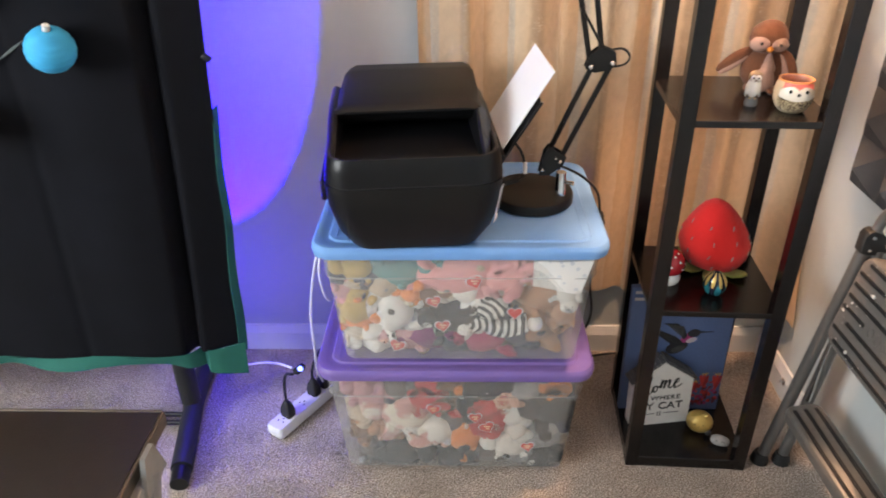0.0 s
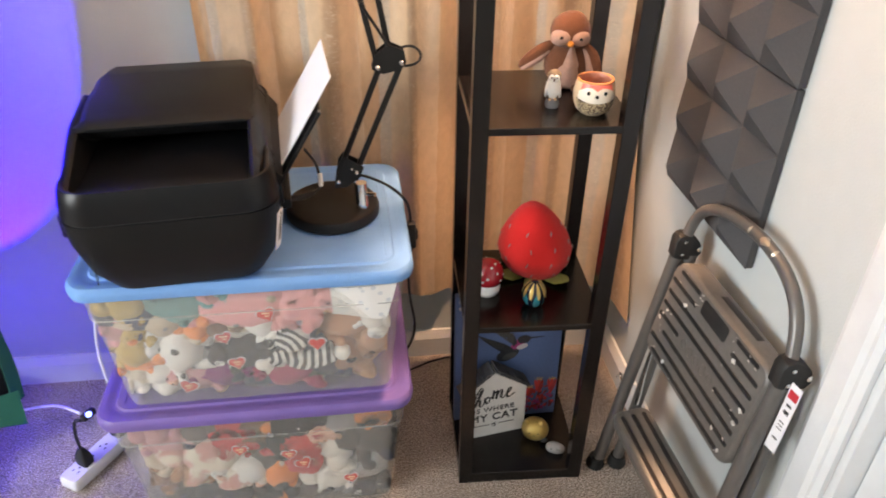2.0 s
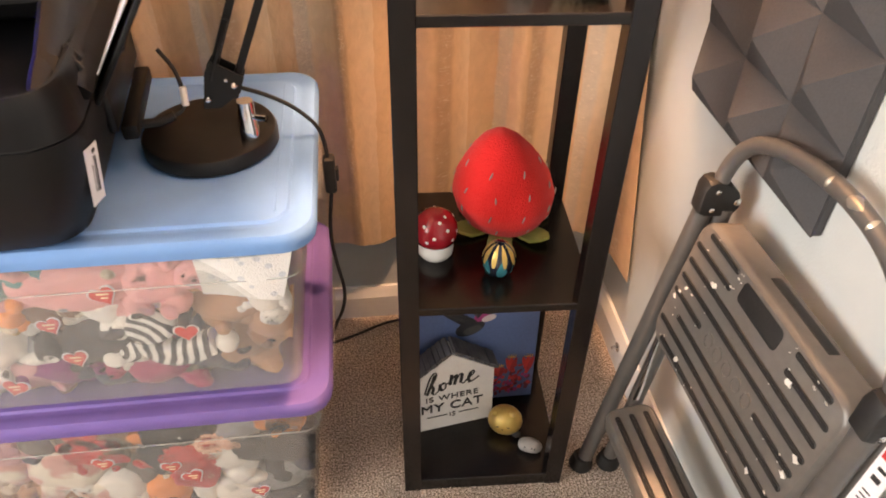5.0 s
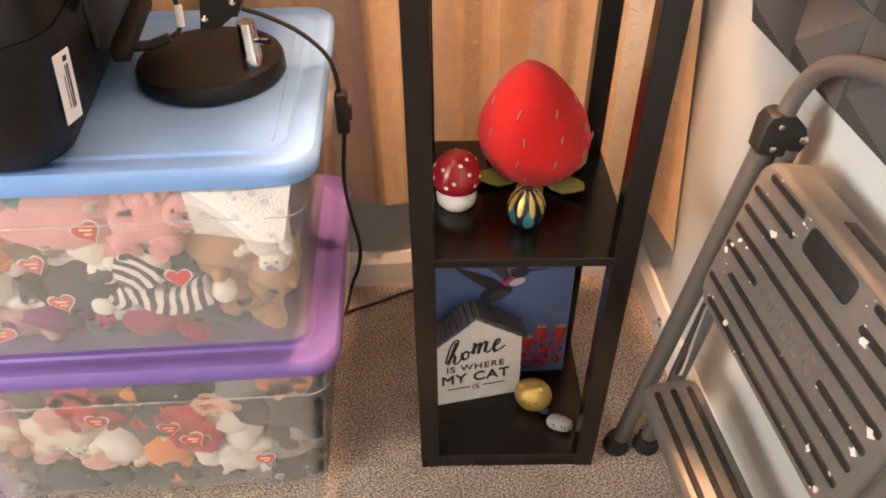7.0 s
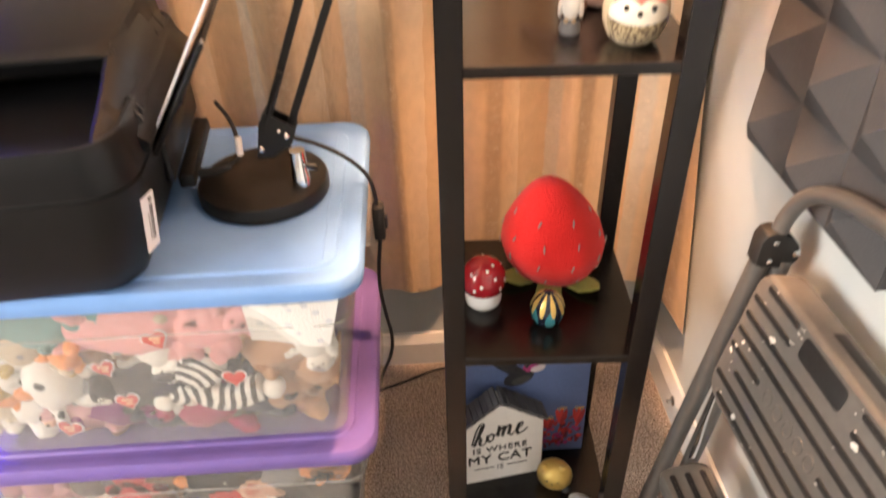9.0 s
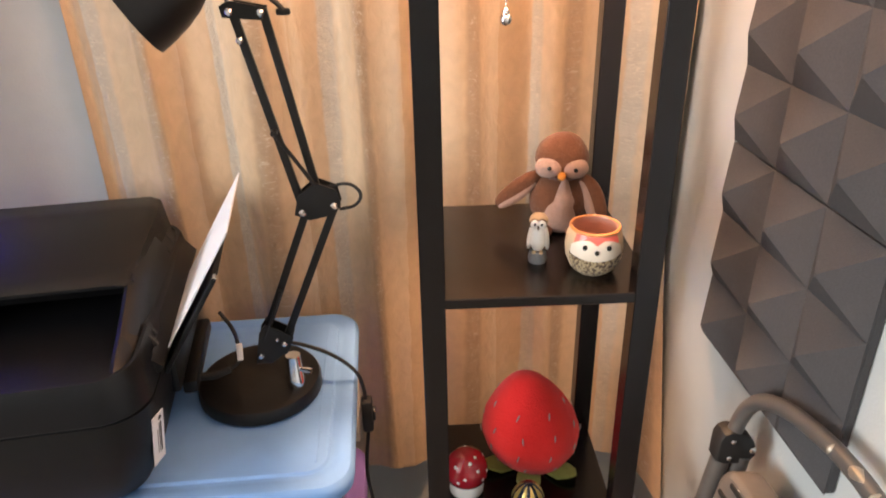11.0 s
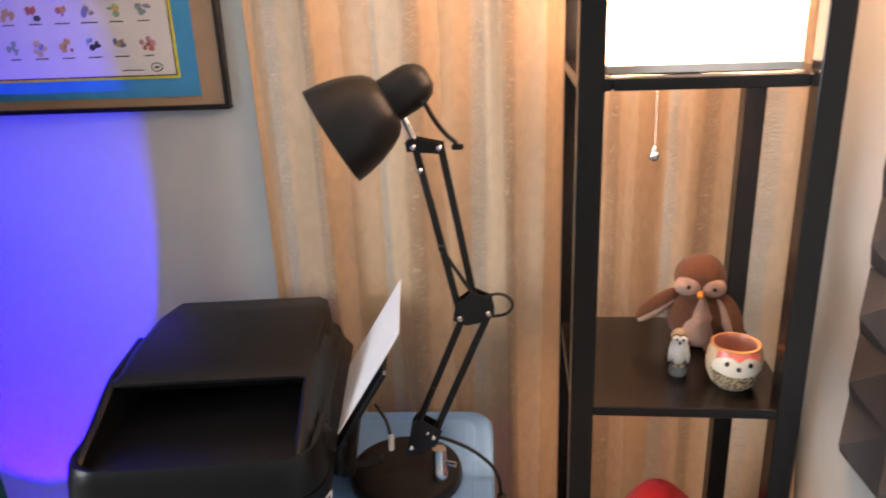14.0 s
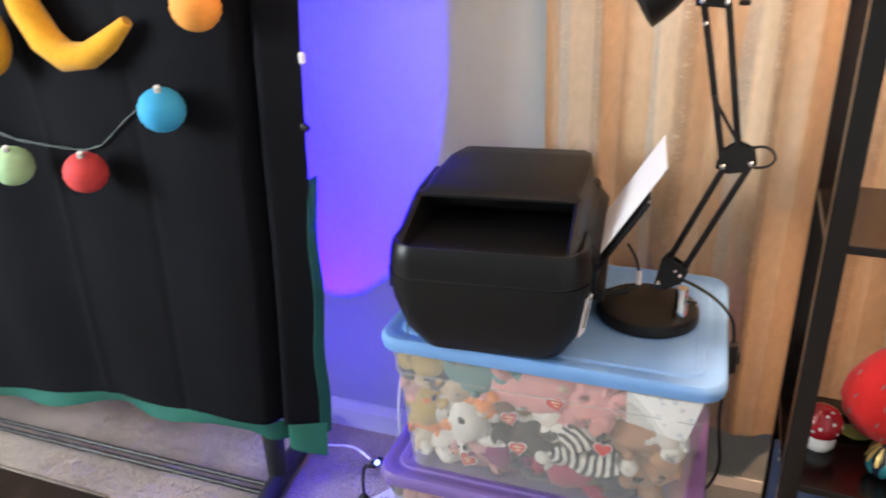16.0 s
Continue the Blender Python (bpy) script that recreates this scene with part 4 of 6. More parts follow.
for k in range(4):
    fp = foam_panel(0.614 + k * (FH + 0.002))
    if k:
        part("push_pin", lathe([(0, 0), (0.004, 0), (0.004, 0.002), (0, 0.004)], seg=10, m=pose(0, 0, 0, 0, -90, 0)), M_CHROME, fp).matrix_basis = pose(-0.014, 0.02, FH * 0.88)

# ---- backdrop on its stand ----
BX1, BY, BZ0, BZ1 = -0.458, 1.345, 0.250, 2.05
bd = thing("photo_backdrop", pose(-1.25, BY, 0), "black cloth backdrop with a green reverse hung on a black stand", "backdrop")


def slant(x, z):
    """The side edge hangs out of plumb, less so away from it."""
    return 0.062 * (z - BZ0) * max(0.0, 1 - (BX1 - x) / 0.6)


def cloth_at(u, v):
    x = -2.1 + (BX1 + 2.1) * u
    z = BZ0 + (BZ1 - BZ0) * v - 0.021 * (1 - v) * min(2.2, max(0.0, (-0.5 - x) / 0.5)) ** 2.2
    crease = 0.030 * math.exp(-(((x + 0.540 + 0.01 * (1 - v)) / 0.012) ** 2))
    edge = max(0, (x + 0.545) / 0.10)
    y = 0.010 * math.sin(x * 11 + v) + 0.006 * math.sin(x * 23 + 2 * v) + crease + 0.034 * edge ** 1.5 + 0.0035 * math.exp(-(((x + 0.78) / 0.010) ** 2)) - 0.0035 * math.exp(-(((x + 1.02) / 0.010) ** 2)) + 0.003 * math.exp(-(((z - 0.66) / 0.012) ** 2)) - 0.003 * math.exp(-(((z - 1.02) / 0.012) ** 2)) + 0.004 * math.sin(7 * z + 4 * x)
    return (x + 1.25 + slant(x, z), y, z)


sheet_ob = part("cloth", thicken(sheet(cloth_at, 240, 110), 0.0012), M_BLACKCLOTH, bd, "matt black cloth with a pressed crease", smooth=60)


def hem_at(u, v):
    x = -2.1 + (BX1 + 0.012 + 2.1) * u
    low = 0.030 + 0.003 * math.sin(x * 9) + 0.002 * math.sin(x * 21)
    corner = 0.046 * max(0, (x + 0.62) / 0.17) ** 1.5 - 0.006 * math.exp(-(((x + 0.60) / 0.05) ** 2))
    p = cloth_at(u, 0)
    z = p[2] + 0.004 - (low + corner) * (1 - v)
    return (x + 1.25, p[1] - 0.002 + 0.012 * (1 - v) * math.sin(x * 17), z)


part("hem", thicken(sheet(hem_at, 110, 5), 0.0012), M_GREENCLOTH, bd, "rolled-up green hem", smooth=60)


def side_at(u, v):
    z = BZ0 - 0.030 * (1 - v) ** 4 + (0.80 - BZ0) * v
    wd = 0.001 + 0.010 * (1 - v) ** 1.3
    return (BX1 - 0.001 + 1.25 + wd * u + slant(BX1, z), 0.030 + 0.004 * v + 0.03 * u + 0.006 * math.sin(v * 14), z)


part("side_flap", thicken(sheet(side_at, 6, 40), 0.0012), M_GREENCLOTH, bd, "green reverse showing at the side edge", smooth=60)
for x in (-0.62, -1.95):
    part("pole", pipe([(x + 1.25, 0.075, 0.05), (x + 1.25, 0.075, 2.07)], 0.014, seg=16), M_LAMP, bd)
    part("pole_sleeve", pipe([(x + 1.25, 0.075, 0.05), (x + 1.25, 0.075, 0.30)], 0.024, seg=16), M_RUBBER, bd)
    ft = part("foot", pipe([(x + 1.25 - 0.022, 0.30, 0.027), (x + 1.25, 0.085, 0.030), (x + 1.25 + 0.040, -0.125, 0.026)], 0.024, seg=18), M_RUBBER, bd, "thick black padded foot tube")
    part("end_cap", pipe([(x + 1.25 + 0.0405, -0.128, 0.024), (x + 1.25 + 0.047, -0.165, 0.021)], [0.021, 0.020], seg=18), M_LAMP, ft)
for dz, dy in ((0.038, 0.0), (0.022, -0.012)):
    part("cross_bar", pipe([(-0.70, dy + 0.020, dz), (0.625, dy + 0.036, dz)], 0.006, seg=10), M_LAMP, bd)
part("top_bar", pipe([(-0.85, 0.01, 2.06), (0.82, 0.01, 2.06)], 0.012, seg=14), M_LAMP, bd)
part("clip", box((BX1 + 1.25 + 0.001 + slant(BX1, 0.90), 0.036, 0.90), (0.016, 0.012, 0.010), 0.002, rot=pose(0, 0, 0, 0, 35, 0)), M_LAMP, bd)
part("clip", box((BX1 + 1.25 + 0.002 + slant(BX1, 1.02), 0.036, 1.02), (0.010, 0.010, 0.020), 0.003), M_WHITEPL, bd)

# ---- framed poster ----
po = thing("framed_poster", pose(-0.534, YB, 1.126), "framed character chart with a blue border and kraft mount", "poster")
M_KRAFT = mat("kraft_mount", (0.40, 0.27, 0.17), 0.35, vary=0.08, bump=0.02)
M_BLUEP = mat("blue_print", (0.05, 0.30, 0.62), 0.35, vary=0.08, bump=0.02)
M_YELP = mat("yellow_print", (0.75, 0.68, 0.06), 0.35, bump=0.0)
M_WHITEP = mat("white_print", (0.74, 0.74, 0.76), 0.3, vary=0.04, bump=0.02)
PWW, PHH = 0.875, 0.62
for c, s in (((0, -0.010, 0.004), (PWW, 0.018, 0.008)), ((0, -0.010, PHH - 0.004), (PWW, 0.018, 0.008)), ((PWW / 2 - 0.004, -0.010, PHH / 2), (0.008, 0.018, PHH - 0.016)), ((-PWW / 2 + 0.004, -0.010, PHH / 2), (0.008, 0.018, PHH - 0.016))):
    part("frame_rail", box(c, s, 0.0015, segments=1), M_PRINT2, po, "thin black frame")
part("mount", box((0, -0.005, PHH / 2), (PWW - 0.016, 0.008, PHH - 0.016)), M_KRAFT, po, smooth=0)
bluep = part("poster_sheet", box((0, -0.0100, PHH / 2), (PWW - 0.094, 0.0016, PHH - 0.044)), M_BLUEP, po, "blue printed border", smooth=0)
part("yellow_line", box((0, -0.0114, PHH / 2), (PWW - 0.154, 0.0012, PHH - 0.104)), M_YELP, bluep, smooth=0)
part("black_line", box((0, -0.0122, PHH / 2), (PWW - 0.162, 0.0008, PHH - 0.112)), M_INK, bluep, smooth=0)
part("white_field", box((0, -0.0130, PHH / 2), (PWW - 0.166, 0.0012, PHH - 0.116)), M_WHITEP, bluep, smooth=0)

# ---- printed chart on the poster: rows of plain colour blobs with caption bars ----
BLOB = [mat("print_tone", c, 0.4, bump=0.0) for c in ((0.50, 0.16, 0.12), (0.20, 0.34, 0.52), (0.62, 0.42, 0.15), (0.24, 0.26, 0.42), (0.55, 0.30, 0.40), (0.30, 0.45, 0.30), (0.06, 0.06, 0.07), (0.62, 0.50, 0.30))]
rnd = random.Random(11)
for row in range(4):
    for col in range(15):
        bm = bmesh.new()
        cx, cz = 0.315 - col * 0.0445, 0.106 + row * 0.0535
        for k in range(rnd.randint(6, 9)):
            a, r = rnd.uniform(0, 6.28), rnd.uniform(0.002, 0.0105)
            ball((cx + r * math.cos(a), -0.0138, cz + r * math.sin(a)), (rnd.uniform(0.002, 0.0068), 0.0007, rnd.uniform(0.002, 0.0062)), bm, seg=10, rings=5, mi=rnd.choice((0, 0, 1)))
        a, b = rnd.sample(range(8), 2)
        part("printed_figure", bm, [BLOB[a], BLOB[b]], po)
        part("caption_bar", box((cx, -0.0139, cz - 0.0175), (rnd.uniform(0.016, 0.027), 0.0006, 0.0016)), M_INK, po, smooth=0)
part("seal_ring", pipe([(0.325 + 0.009 * math.cos(2 * math.pi * i / 20), -0.014, 0.070 + 0.0065 * math.sin(2 * math.pi * i / 20)) for i in range(20)], 0.0008, seg=6, closed=True), M_INK, po)
part("seal_bar", box((0.325, -0.0139, 0.070), (0.008, 0.0006, 0.003)), M_INK, po, smooth=0)
part("caption_bar", box((0.285, -0.0139, 0.066), (0.036, 0.0006, 0.0014)), M_INK, po, smooth=0)

# ---- plush toys in the totes ----


def plush_mat(name, color, vary=0.16):
    return mat(name, color, 0.95, vary=vary, grain=160, bump=0.6, bump_scale=420, stain=14, spec=0.1, sheen=0.2)


def two_tone(name, a, b, kind, scale=0):
    """Plush with stripes or spots of a second colour."""
    m = plush_mat(name, a)
    nt = m.node_tree
    bs = nt.nodes["Principled BSDF"]
    tc = nt.nodes.new("ShaderNodeTexCoord")
    if kind == "stripes":
        tx = nt.nodes.new("ShaderNodeTexWave")
        tx.inputs["Scale"].default_value, tx.inputs["Distortion"].default_value, tx.inputs["Detail Scale"].default_value = scale or 22, 2.2, 1.6
        tx.wave_type, tx.rings_direction = "RINGS", "Y"
        out, lo, hi = tx.outputs["Fac"], 0.46, 0.54
    else:
        tx = nt.nodes.new("ShaderNodeTexVoronoi" if kind == "spots" else "ShaderNodeTexNoise")
        tx.inputs["Scale"].default_value = scale or (34 if kind == "spots" else 24)
        out = tx.outputs["Distance" if kind == "spots" else 0]
        lo, hi = (0.24, 0.30) if kind == "spots" else (0.44, 0.56)
    nt.links.new(tc.outputs["Object"], tx.inputs["Vector"])
    mr, mix = nt.nodes.new("ShaderNodeMapRange"), nt.nodes.new("ShaderNodeMix")
    mr.inputs[1].default_value, mr.inputs[2].default_value = lo, hi
    nt.links.new(out, mr.inputs[0])
    mix.data_type = "RGBA"
    nt.links.new(mr.outputs[0], mix.inputs["Factor"])
    mix.inputs["A"].default_value, mix.inputs["B"].default_value = (*(b if kind == "spots" else a), 1), (*(a if kind == "spots" else b), 1)
    nt.links.new(mix.outputs["Result"], bs.inputs["Base Color"])
    return m


C = {
    "white": (0.78, 0.75, 0.70), "cream": (0.72, 0.62, 0.48), "beige": (0.58, 0.46, 0.34), "tan": (0.46, 0.23, 0.12), "brown": (0.22, 0.11, 0.06), "taupe": (0.13, 0.10, 0.085),
    "black": (0.018, 0.018, 0.020), "navy": (0.03, 0.035, 0.07), "grey": (0.30, 0.30, 0.31), "pink": (0.80, 0.36, 0.36), "rose": (0.55, 0.27, 0.29), "magenta": (0.36, 0.02, 0.09),
    "purple": (0.22, 0.02, 0.15), "red": (0.62, 0.05, 0.05), "orange": (0.85, 0.27, 0.06), "yellow": (0.50, 0.34, 0.09), "teal": (0.10, 0.27, 0.27), "mint": (0.50, 0.72, 0.56), "peach": (0.80, 0.46, 0.34)}
PM = {k: plush_mat("plush_" + k, v) for k, v in C.items()}
PM["zebra"] = two_tone("plush_zebra", (0.80, 0.78, 0.74), (0.02, 0.02, 0.022), "stripes")
PM["spotted"] = two_tone("plush_spotted", (0.80, 0.78, 0.74), (0.03, 0.03, 0.03), "spots")
PM["dyed"] = two_tone("plush_dyed", (0.78, 0.70, 0.58), (0.66, 0.34, 0.30), "noise")
M_EYE = mat("black_bead", (0.01, 0.01, 0.01), 0.12, bump=0.0)
M_TAG = mat("red_swing_tag", (0.58, 0.07, 0.06), 0.35, bump=0.0)
M_TAGW = mat("tag_print", (0.85, 0.70, 0.45), 0.4, bump=0.0)
WORDS = {"dyed": "cream and pink dyed", "spotted": "white spotted dog"}


def slump(bm, amount, seed, scale=18.0):
    """Pushes the skin in and out a little, as soft filling does."""
    for v in bm.verts:
        n = Vector((noise.noise(v.co * scale + Vector((seed, 0, 0))), noise.noise(v.co * scale + Vector((0, seed + 9, 0))), noise.noise(v.co * scale + Vector((3, 0, seed)))))
        v.co += n * amount


def front_of(floor_z, up):
    """The inner face of the front wall of the lower or the upper tote, by height."""
    return 1.2535 - 0.003 * up if floor_z < 0.1 else 1.2668 - 0.0055 * up


def plush(colour, second, size, centre, seed, tag=False, floor_z=0.0):
    """A small bean-filled toy: body, head, ears, muzzle, four limbs and eyes in one mesh."""
    rd = random.Random(seed)
    w, h = size
    d = min(w, h) * 0.5
    bm = bmesh.new()
    long_x = w >= h
    ln, th = (w, h) if long_x else (h, w)
    ax = Vector((1, 0, 0)) if long_x else Vector((0, 0, 1))
    cr = Vector((0, 0, 1)) if long_x else Vector((1, 0, 0))
    flip = rd.choice((-1, 1))
    S = lambda a, b, dy: ax * a * flip + cr * b + Vector((0, dy, 0))
    rr = lambda a, b: (a, d * 0.9, b) if long_x else (b, d * 0.9, a)
    ball(S(-0.10 * ln, 0, 0), rr(ln * 0.40, th * 0.46), bm, seg=20, rings=12)
    hd = S(ln * 0.30, th * 0.08, -d * 0.25)
    ball(hd, th * 0.30 if th < ln * 0.9 else ln * 0.26, bm, seg=16, rings=10)
    hr = th * 0.30 if th < ln * 0.9 else ln * 0.26
    face = rd.random() < 0.28
    for s in (-1, 1):
        ball(hd + Vector((s * hr * 0.75, hr * 0.1, hr * 0.78)), (hr * 0.34, hr * 0.2, hr * 0.44), bm, seg=10, rings=7, mi=0)
        if face:
            ball(hd + Vector((s * hr * 0.36, -hr * 0.90, hr * 0.22)), hr * 0.085, bm, seg=8, rings=6, mi=2)
    if face:
        ball(hd + Vector((0, -hr * 0.72, -hr * 0.25)), (hr * 0.44, hr * 0.46, hr * 0.36), bm, seg=12, rings=8, mi=1)
        ball(hd + Vector((0, -hr * 1.14, -hr * 0.12)), (hr * 0.13, hr * 0.08, hr * 0.09), bm, seg=8, rings=6, mi=2)
    for n, (a, b) in enumerate(((-0.38, -0.30), (-0.32, 0.30), (0.06, -0.36), (0.04, 0.34))):
        p = S(a * ln, b * th, -d * rd.uniform(0.1, 0.45))
        q = p + Vector((rd.uniform(-1, 1), -0.35, rd.uniform(-1, 0.6))).normalized() * th * 0.24
        pipe([p * 0.5, p, (p + q) / 2, q], [th * 0.17, th * 0.17, th * 0.16, th * 0.10], bm, seg=12, mi=0)
        ball(q, th * 0.125, bm, seg=10, rings=7, mi=1 if n == 0 else 0)
    slump(bm, min(w, h) * 0.08, seed)
    slump(bm, min(w, h) * 0.055, seed + 40, 48)
    # the tapered walls of the bin flatten what presses against them
    for v in bm.verts:
        x, y, z = v.co.x + centre[0], v.co.y + centre[1], v.co.z + centre[2]
        up = min(1.0, max(0.0, (z - floor_z) / 0.20))
        half, front = 0.229 + 0.022 * up, front_of(floor_z, up)
        v.co.x = max(-half, min(half, x - 0.036)) + 0.036 - centre[0]
        v.co.y = max(front, y) - centre[1]
        v.co.z = max(floor_z, z) - centre[2]
    mats = [PM[colour], PM[second], M_EYE, M_TAG, M_TAGW, M_PAPER]
    if tag:
        heart, r = [], 0.0165
        for i in range(22):
            a = 2 * math.pi * i / 22
            heart.append((r * 0.0625 * 16 * math.sin(a) ** 3, r * 0.0625 * (13 * math.cos(a) - 5 * math.cos(2 * a) - 2 * math.cos(3 * a) - math.cos(4 * a))))
        o, ca, sa = Vector((hr * 0.3 * flip, max(-d * 0.98, front_of(floor_z, min(1.0, max(0.0, (centre[2] - floor_z) / 0.20))) - centre[1]) - 0.0022, -hr * 0.2)), math.cos(rd.uniform(-0.6, 0.6)), math.sin(rd.uniform(-0.6, 0.6))
        loft([[o + Vector((x * ca - z * sa, y, x * sa + z * ca)) * 1.0 for x, z in heart] for y in (0.0002, 0.0010)], bm, mi=5)
        loft([[o + Vector((0.86 * (x * ca - z * sa), y, 0.86 * (x * sa + z * ca))) for x, z in heart] for y in (-0.0008, 0.0006)], bm, mi=3)
        box(o + Vector((0.0, -0.0012, 0.003)), (0.014, 0.0006, 0.0022), bm=bm, mi=4)
        box(o + Vector((0.001, -0.0012, -0.003)), (0.008, 0.0006, 0.002), bm=bm, mi=4)
    word = WORDS.get(colour, colour)
    ob = single("plush_toy", bm, mats, "small %s plush toy%s in a tote" % (word, " with red tag" if tag else ""), "plush toy", group="plush toys in the totes", m=Matrix.Translation(centre), smooth=80)
    return ob


# across the front of each tote: (along, up, width, height, colour, second colour, tag)
UPPER = """0.075 0.90 .065 .045 yellow brown 0|0.09 0.78 .10 .06 navy grey 0|0.29 0.88 .150 .065 teal teal 0|0.45 0.90 .08 .05 teal grey 0|0.55 0.90 .175 .072 pink pink 1|0.71 0.92 .09 .07 pink rose 0
0.16 0.72 .095 .080 beige cream 0|0.19 0.43 .090 .088 spotted white 0|0.06 0.50 .06 .07 yellow orange 0|0.075 0.36 .075 .055 orange orange 0|0.285 0.63 .048 .045 orange yellow 0|0.38 0.60 .095 .085 brown tan 1
0.54 0.60 .062 .062 white grey 0|0.83 0.62 .115 .075 tan beige 0|0.88 0.26 .105 .095 tan tan 0|0.79 0.20 .090 .080 navy black 0
0.45 0.36 .095 .055 black white 1|0.53 0.30 .055 .065 white cream 0|0.37 0.16 .120 .078 purple purple 0|0.60 0.13 .100 .072 magenta magenta 0|0.235 0.13 .080 .060 rose peach 1|0.10 0.17 .085 .090 white cream 0
0.955 0.66 .045 .080 white grey 0|0.45 0.74 .05 .06 cream white 0|0.67 0.74 .06 .060 white beige 0|0.30 0.33 .07 .05 grey mint 0|0.47 0.08 .07 .05 navy grey 0|0.67 0.09 .07 .05 taupe black 0|0.96 0.44 .05 .06 tan brown 0|0.025 0.68 .05 .06 rose pink 0|0.025 0.27 .05 .07 cream white 0"""
LOWER = """0.22 0.60 .130 .090 dyed white 0|0.14 0.78 .08 .06 rose cream 0|0.36 0.38 .085 .060 white peach 0|0.32 0.30 .050 .050 dyed cream 0|0.355 0.88 .060 .070 red red 0|0.47 0.90 .085 .050 brown tan 0|0.47 0.55 .085 .110 taupe brown 0|0.545 0.70 .038 .080 black white 0|0.22 0.10 .120 .070 black black 0|0.34 0.07 .08 .05 navy taupe 0
0.63 0.91 .080 .045 black navy 0|0.60 0.62 .080 .090 red orange 1|0.55 0.32 .090 .085 orange red 0|0.65 0.50 .055 .060 red red 1|0.755 0.56 .070 .095 white peach 0|0.735 0.24 .085 .055 white grey 0|0.80 0.88 .105 .065 grey grey 0|0.91 0.66 .100 .085 black navy 0
0.86 0.28 .100 .070 grey white 1|0.915 0.90 .055 .03 orange peach 0|0.15 0.36 .075 .055 tan beige 0|0.43 0.16 .060 .055 taupe cream 0|0.09 0.13 .075 .06 taupe grey 0|0.58 0.07 .080 .050 taupe orange 0|0.50 0.06 .07 .05 black taupe 0|0.69 0.08 .07 .05 taupe black 0|0.93 0.10 .07 .05 black white 0|0.07 0.86 .07 .06 rose cream 0
0.25 0.90 .07 .06 taupe navy 0|0.40 0.70 .05 .05 brown red 1|0.04 0.55 .05 .07 beige tan 0|0.96 0.44 .04 .06 grey taupe 0|0.48 0.30 .05 .05 cream grey 0|0.70 0.76 .05 .05 peach white 0|0.03 0.34 .045 .06 brown tan 0|0.79 0.10 .07 .045 grey taupe 0"""
FILL = ["brown", "grey", "tan", "taupe", "brown", "navy", "rose", "taupe", "black", "teal"]
seed = 100
for spec, z0, z1, y0 in ((UPPER, 0.312, 0.548, 1.282), (LOWER, 0.010, 0.262, 1.262)):
    for item in spec.replace("\n", "|").split("|"):
        a, b, w, h, c1, c2, tg = item.split()
        a, b, w, h = float(a), float(b), float(w), float(h)
        half = 0.216 + 0.030 * b
        x = 0.036 - half + 2 * half * a
        lim = 0.231 + 0.026 * b - 0.50 * w
        x = 0.036 + max(-lim, min(lim, x - 0.036))
        seed += 1
        y = y0 - 0.012 - 0.016 * b + min(w, h) * 0.62 + (0.004 if min(w, h) > 0.08 else 0.0) + random.Random(seed).uniform(0, 0.008) + (0.007 if c1 in ("taupe", "tan", "grey", "brown", "navy", "cream", "beige", "rose") else -0.010 if c1 in ("spotted", "pink", "dyed", "red", "black") else 0)
        plush(c1, c2, (w * 1.36, h * 1.38), (x, y, z0 + (z1 - z0) * min(max(b, h * 0.42 / (z1 - z0)), 1 - h * 0.60 / (z1 - z0))), seed, tg == "1", z0)
    for k in range(15):
        seed += 1
        rd = random.Random(seed)
        c = FILL[seed % 10]
        plush(c, FILL[(seed + 3) % 10], (0.13, 0.11), (-0.12 + 0.075 * (k % 5) + rd.uniform(-0.01, 0.01), 1.375 + 0.10 * rd.uniform(0, 1) + 0.04 * (k // 5), z0 + 0.05 + 0.068 * (k // 5)), seed, False, z0)
# a striped zebra curled against the front of the upper tote
bm = ball((0.103, 1.2785, 0.433), (0.033, 0.026, 0.031), seg=28, rings=18, mi=0)
ball((0.099, 1.268, 0.457), (0.010, 0.010, 0.007), bm, rot=pose(0, 0, 0, 0, -15, 0), seg=12, rings=8, mi=2)
pipe([(0.088, 1.280, 0.398), (0.108, 1.276, 0.379), (0.134, 1.275, 0.376), (0.158, 1.275, 0.386), (0.176, 1.275, 0.392)], 0.0185, bm, seg=16, smooth_path=2, mi=0)
pipe([(0.086, 1.280, 0.404), (0.084, 1.277, 0.390), (0.062, 1.275, 0.383)], 0.0150, bm, seg=14, smooth_path=1, mi=0)
ball((0.192, 1.274, 0.391), (0.016, 0.015, 0.017), bm, seg=16, rings=10, mi=1)
ball((0.049, 1.273, 0.381), (0.017, 0.015, 0.017), bm, seg=16, rings=10, mi=1)
slump(bm, 0.003, 12, 30)
for v in bm.verts:
    v.co.y = max(1.2622, v.co.y)
heart = [(0.0165 * math.sin(a) ** 3, 0.00103 * (13 * math.cos(a) - 5 * math.cos(2 * a) - 2 * math.cos(3 * a) - math.cos(4 * a))) for a in [2 * math.pi * i / 22 for i in range(22)]]
for k, y0_, y1_, mi in ((1.0, 1.2606, 1.2616, 4), (0.86, 1.2596, 1.2608, 3)):
    loft([[(0.149 + k * x, y, 0.426 + k * z) for x, z in heart] for y in (y0_, y1_)], bm, mi=mi)
ZC = Vector((0.060, 1.262, 0.392))
for v in bm.verts:
    v.co -= ZC
single("plush_toy", bm, [PM["zebra"], PM["white"], M_EYE, M_TAG, M_PAPER], "black and white striped zebra plush toy with red tag", "plush toy", group="plush toys in the totes", m=Matrix.Translation(ZC), smooth=80)
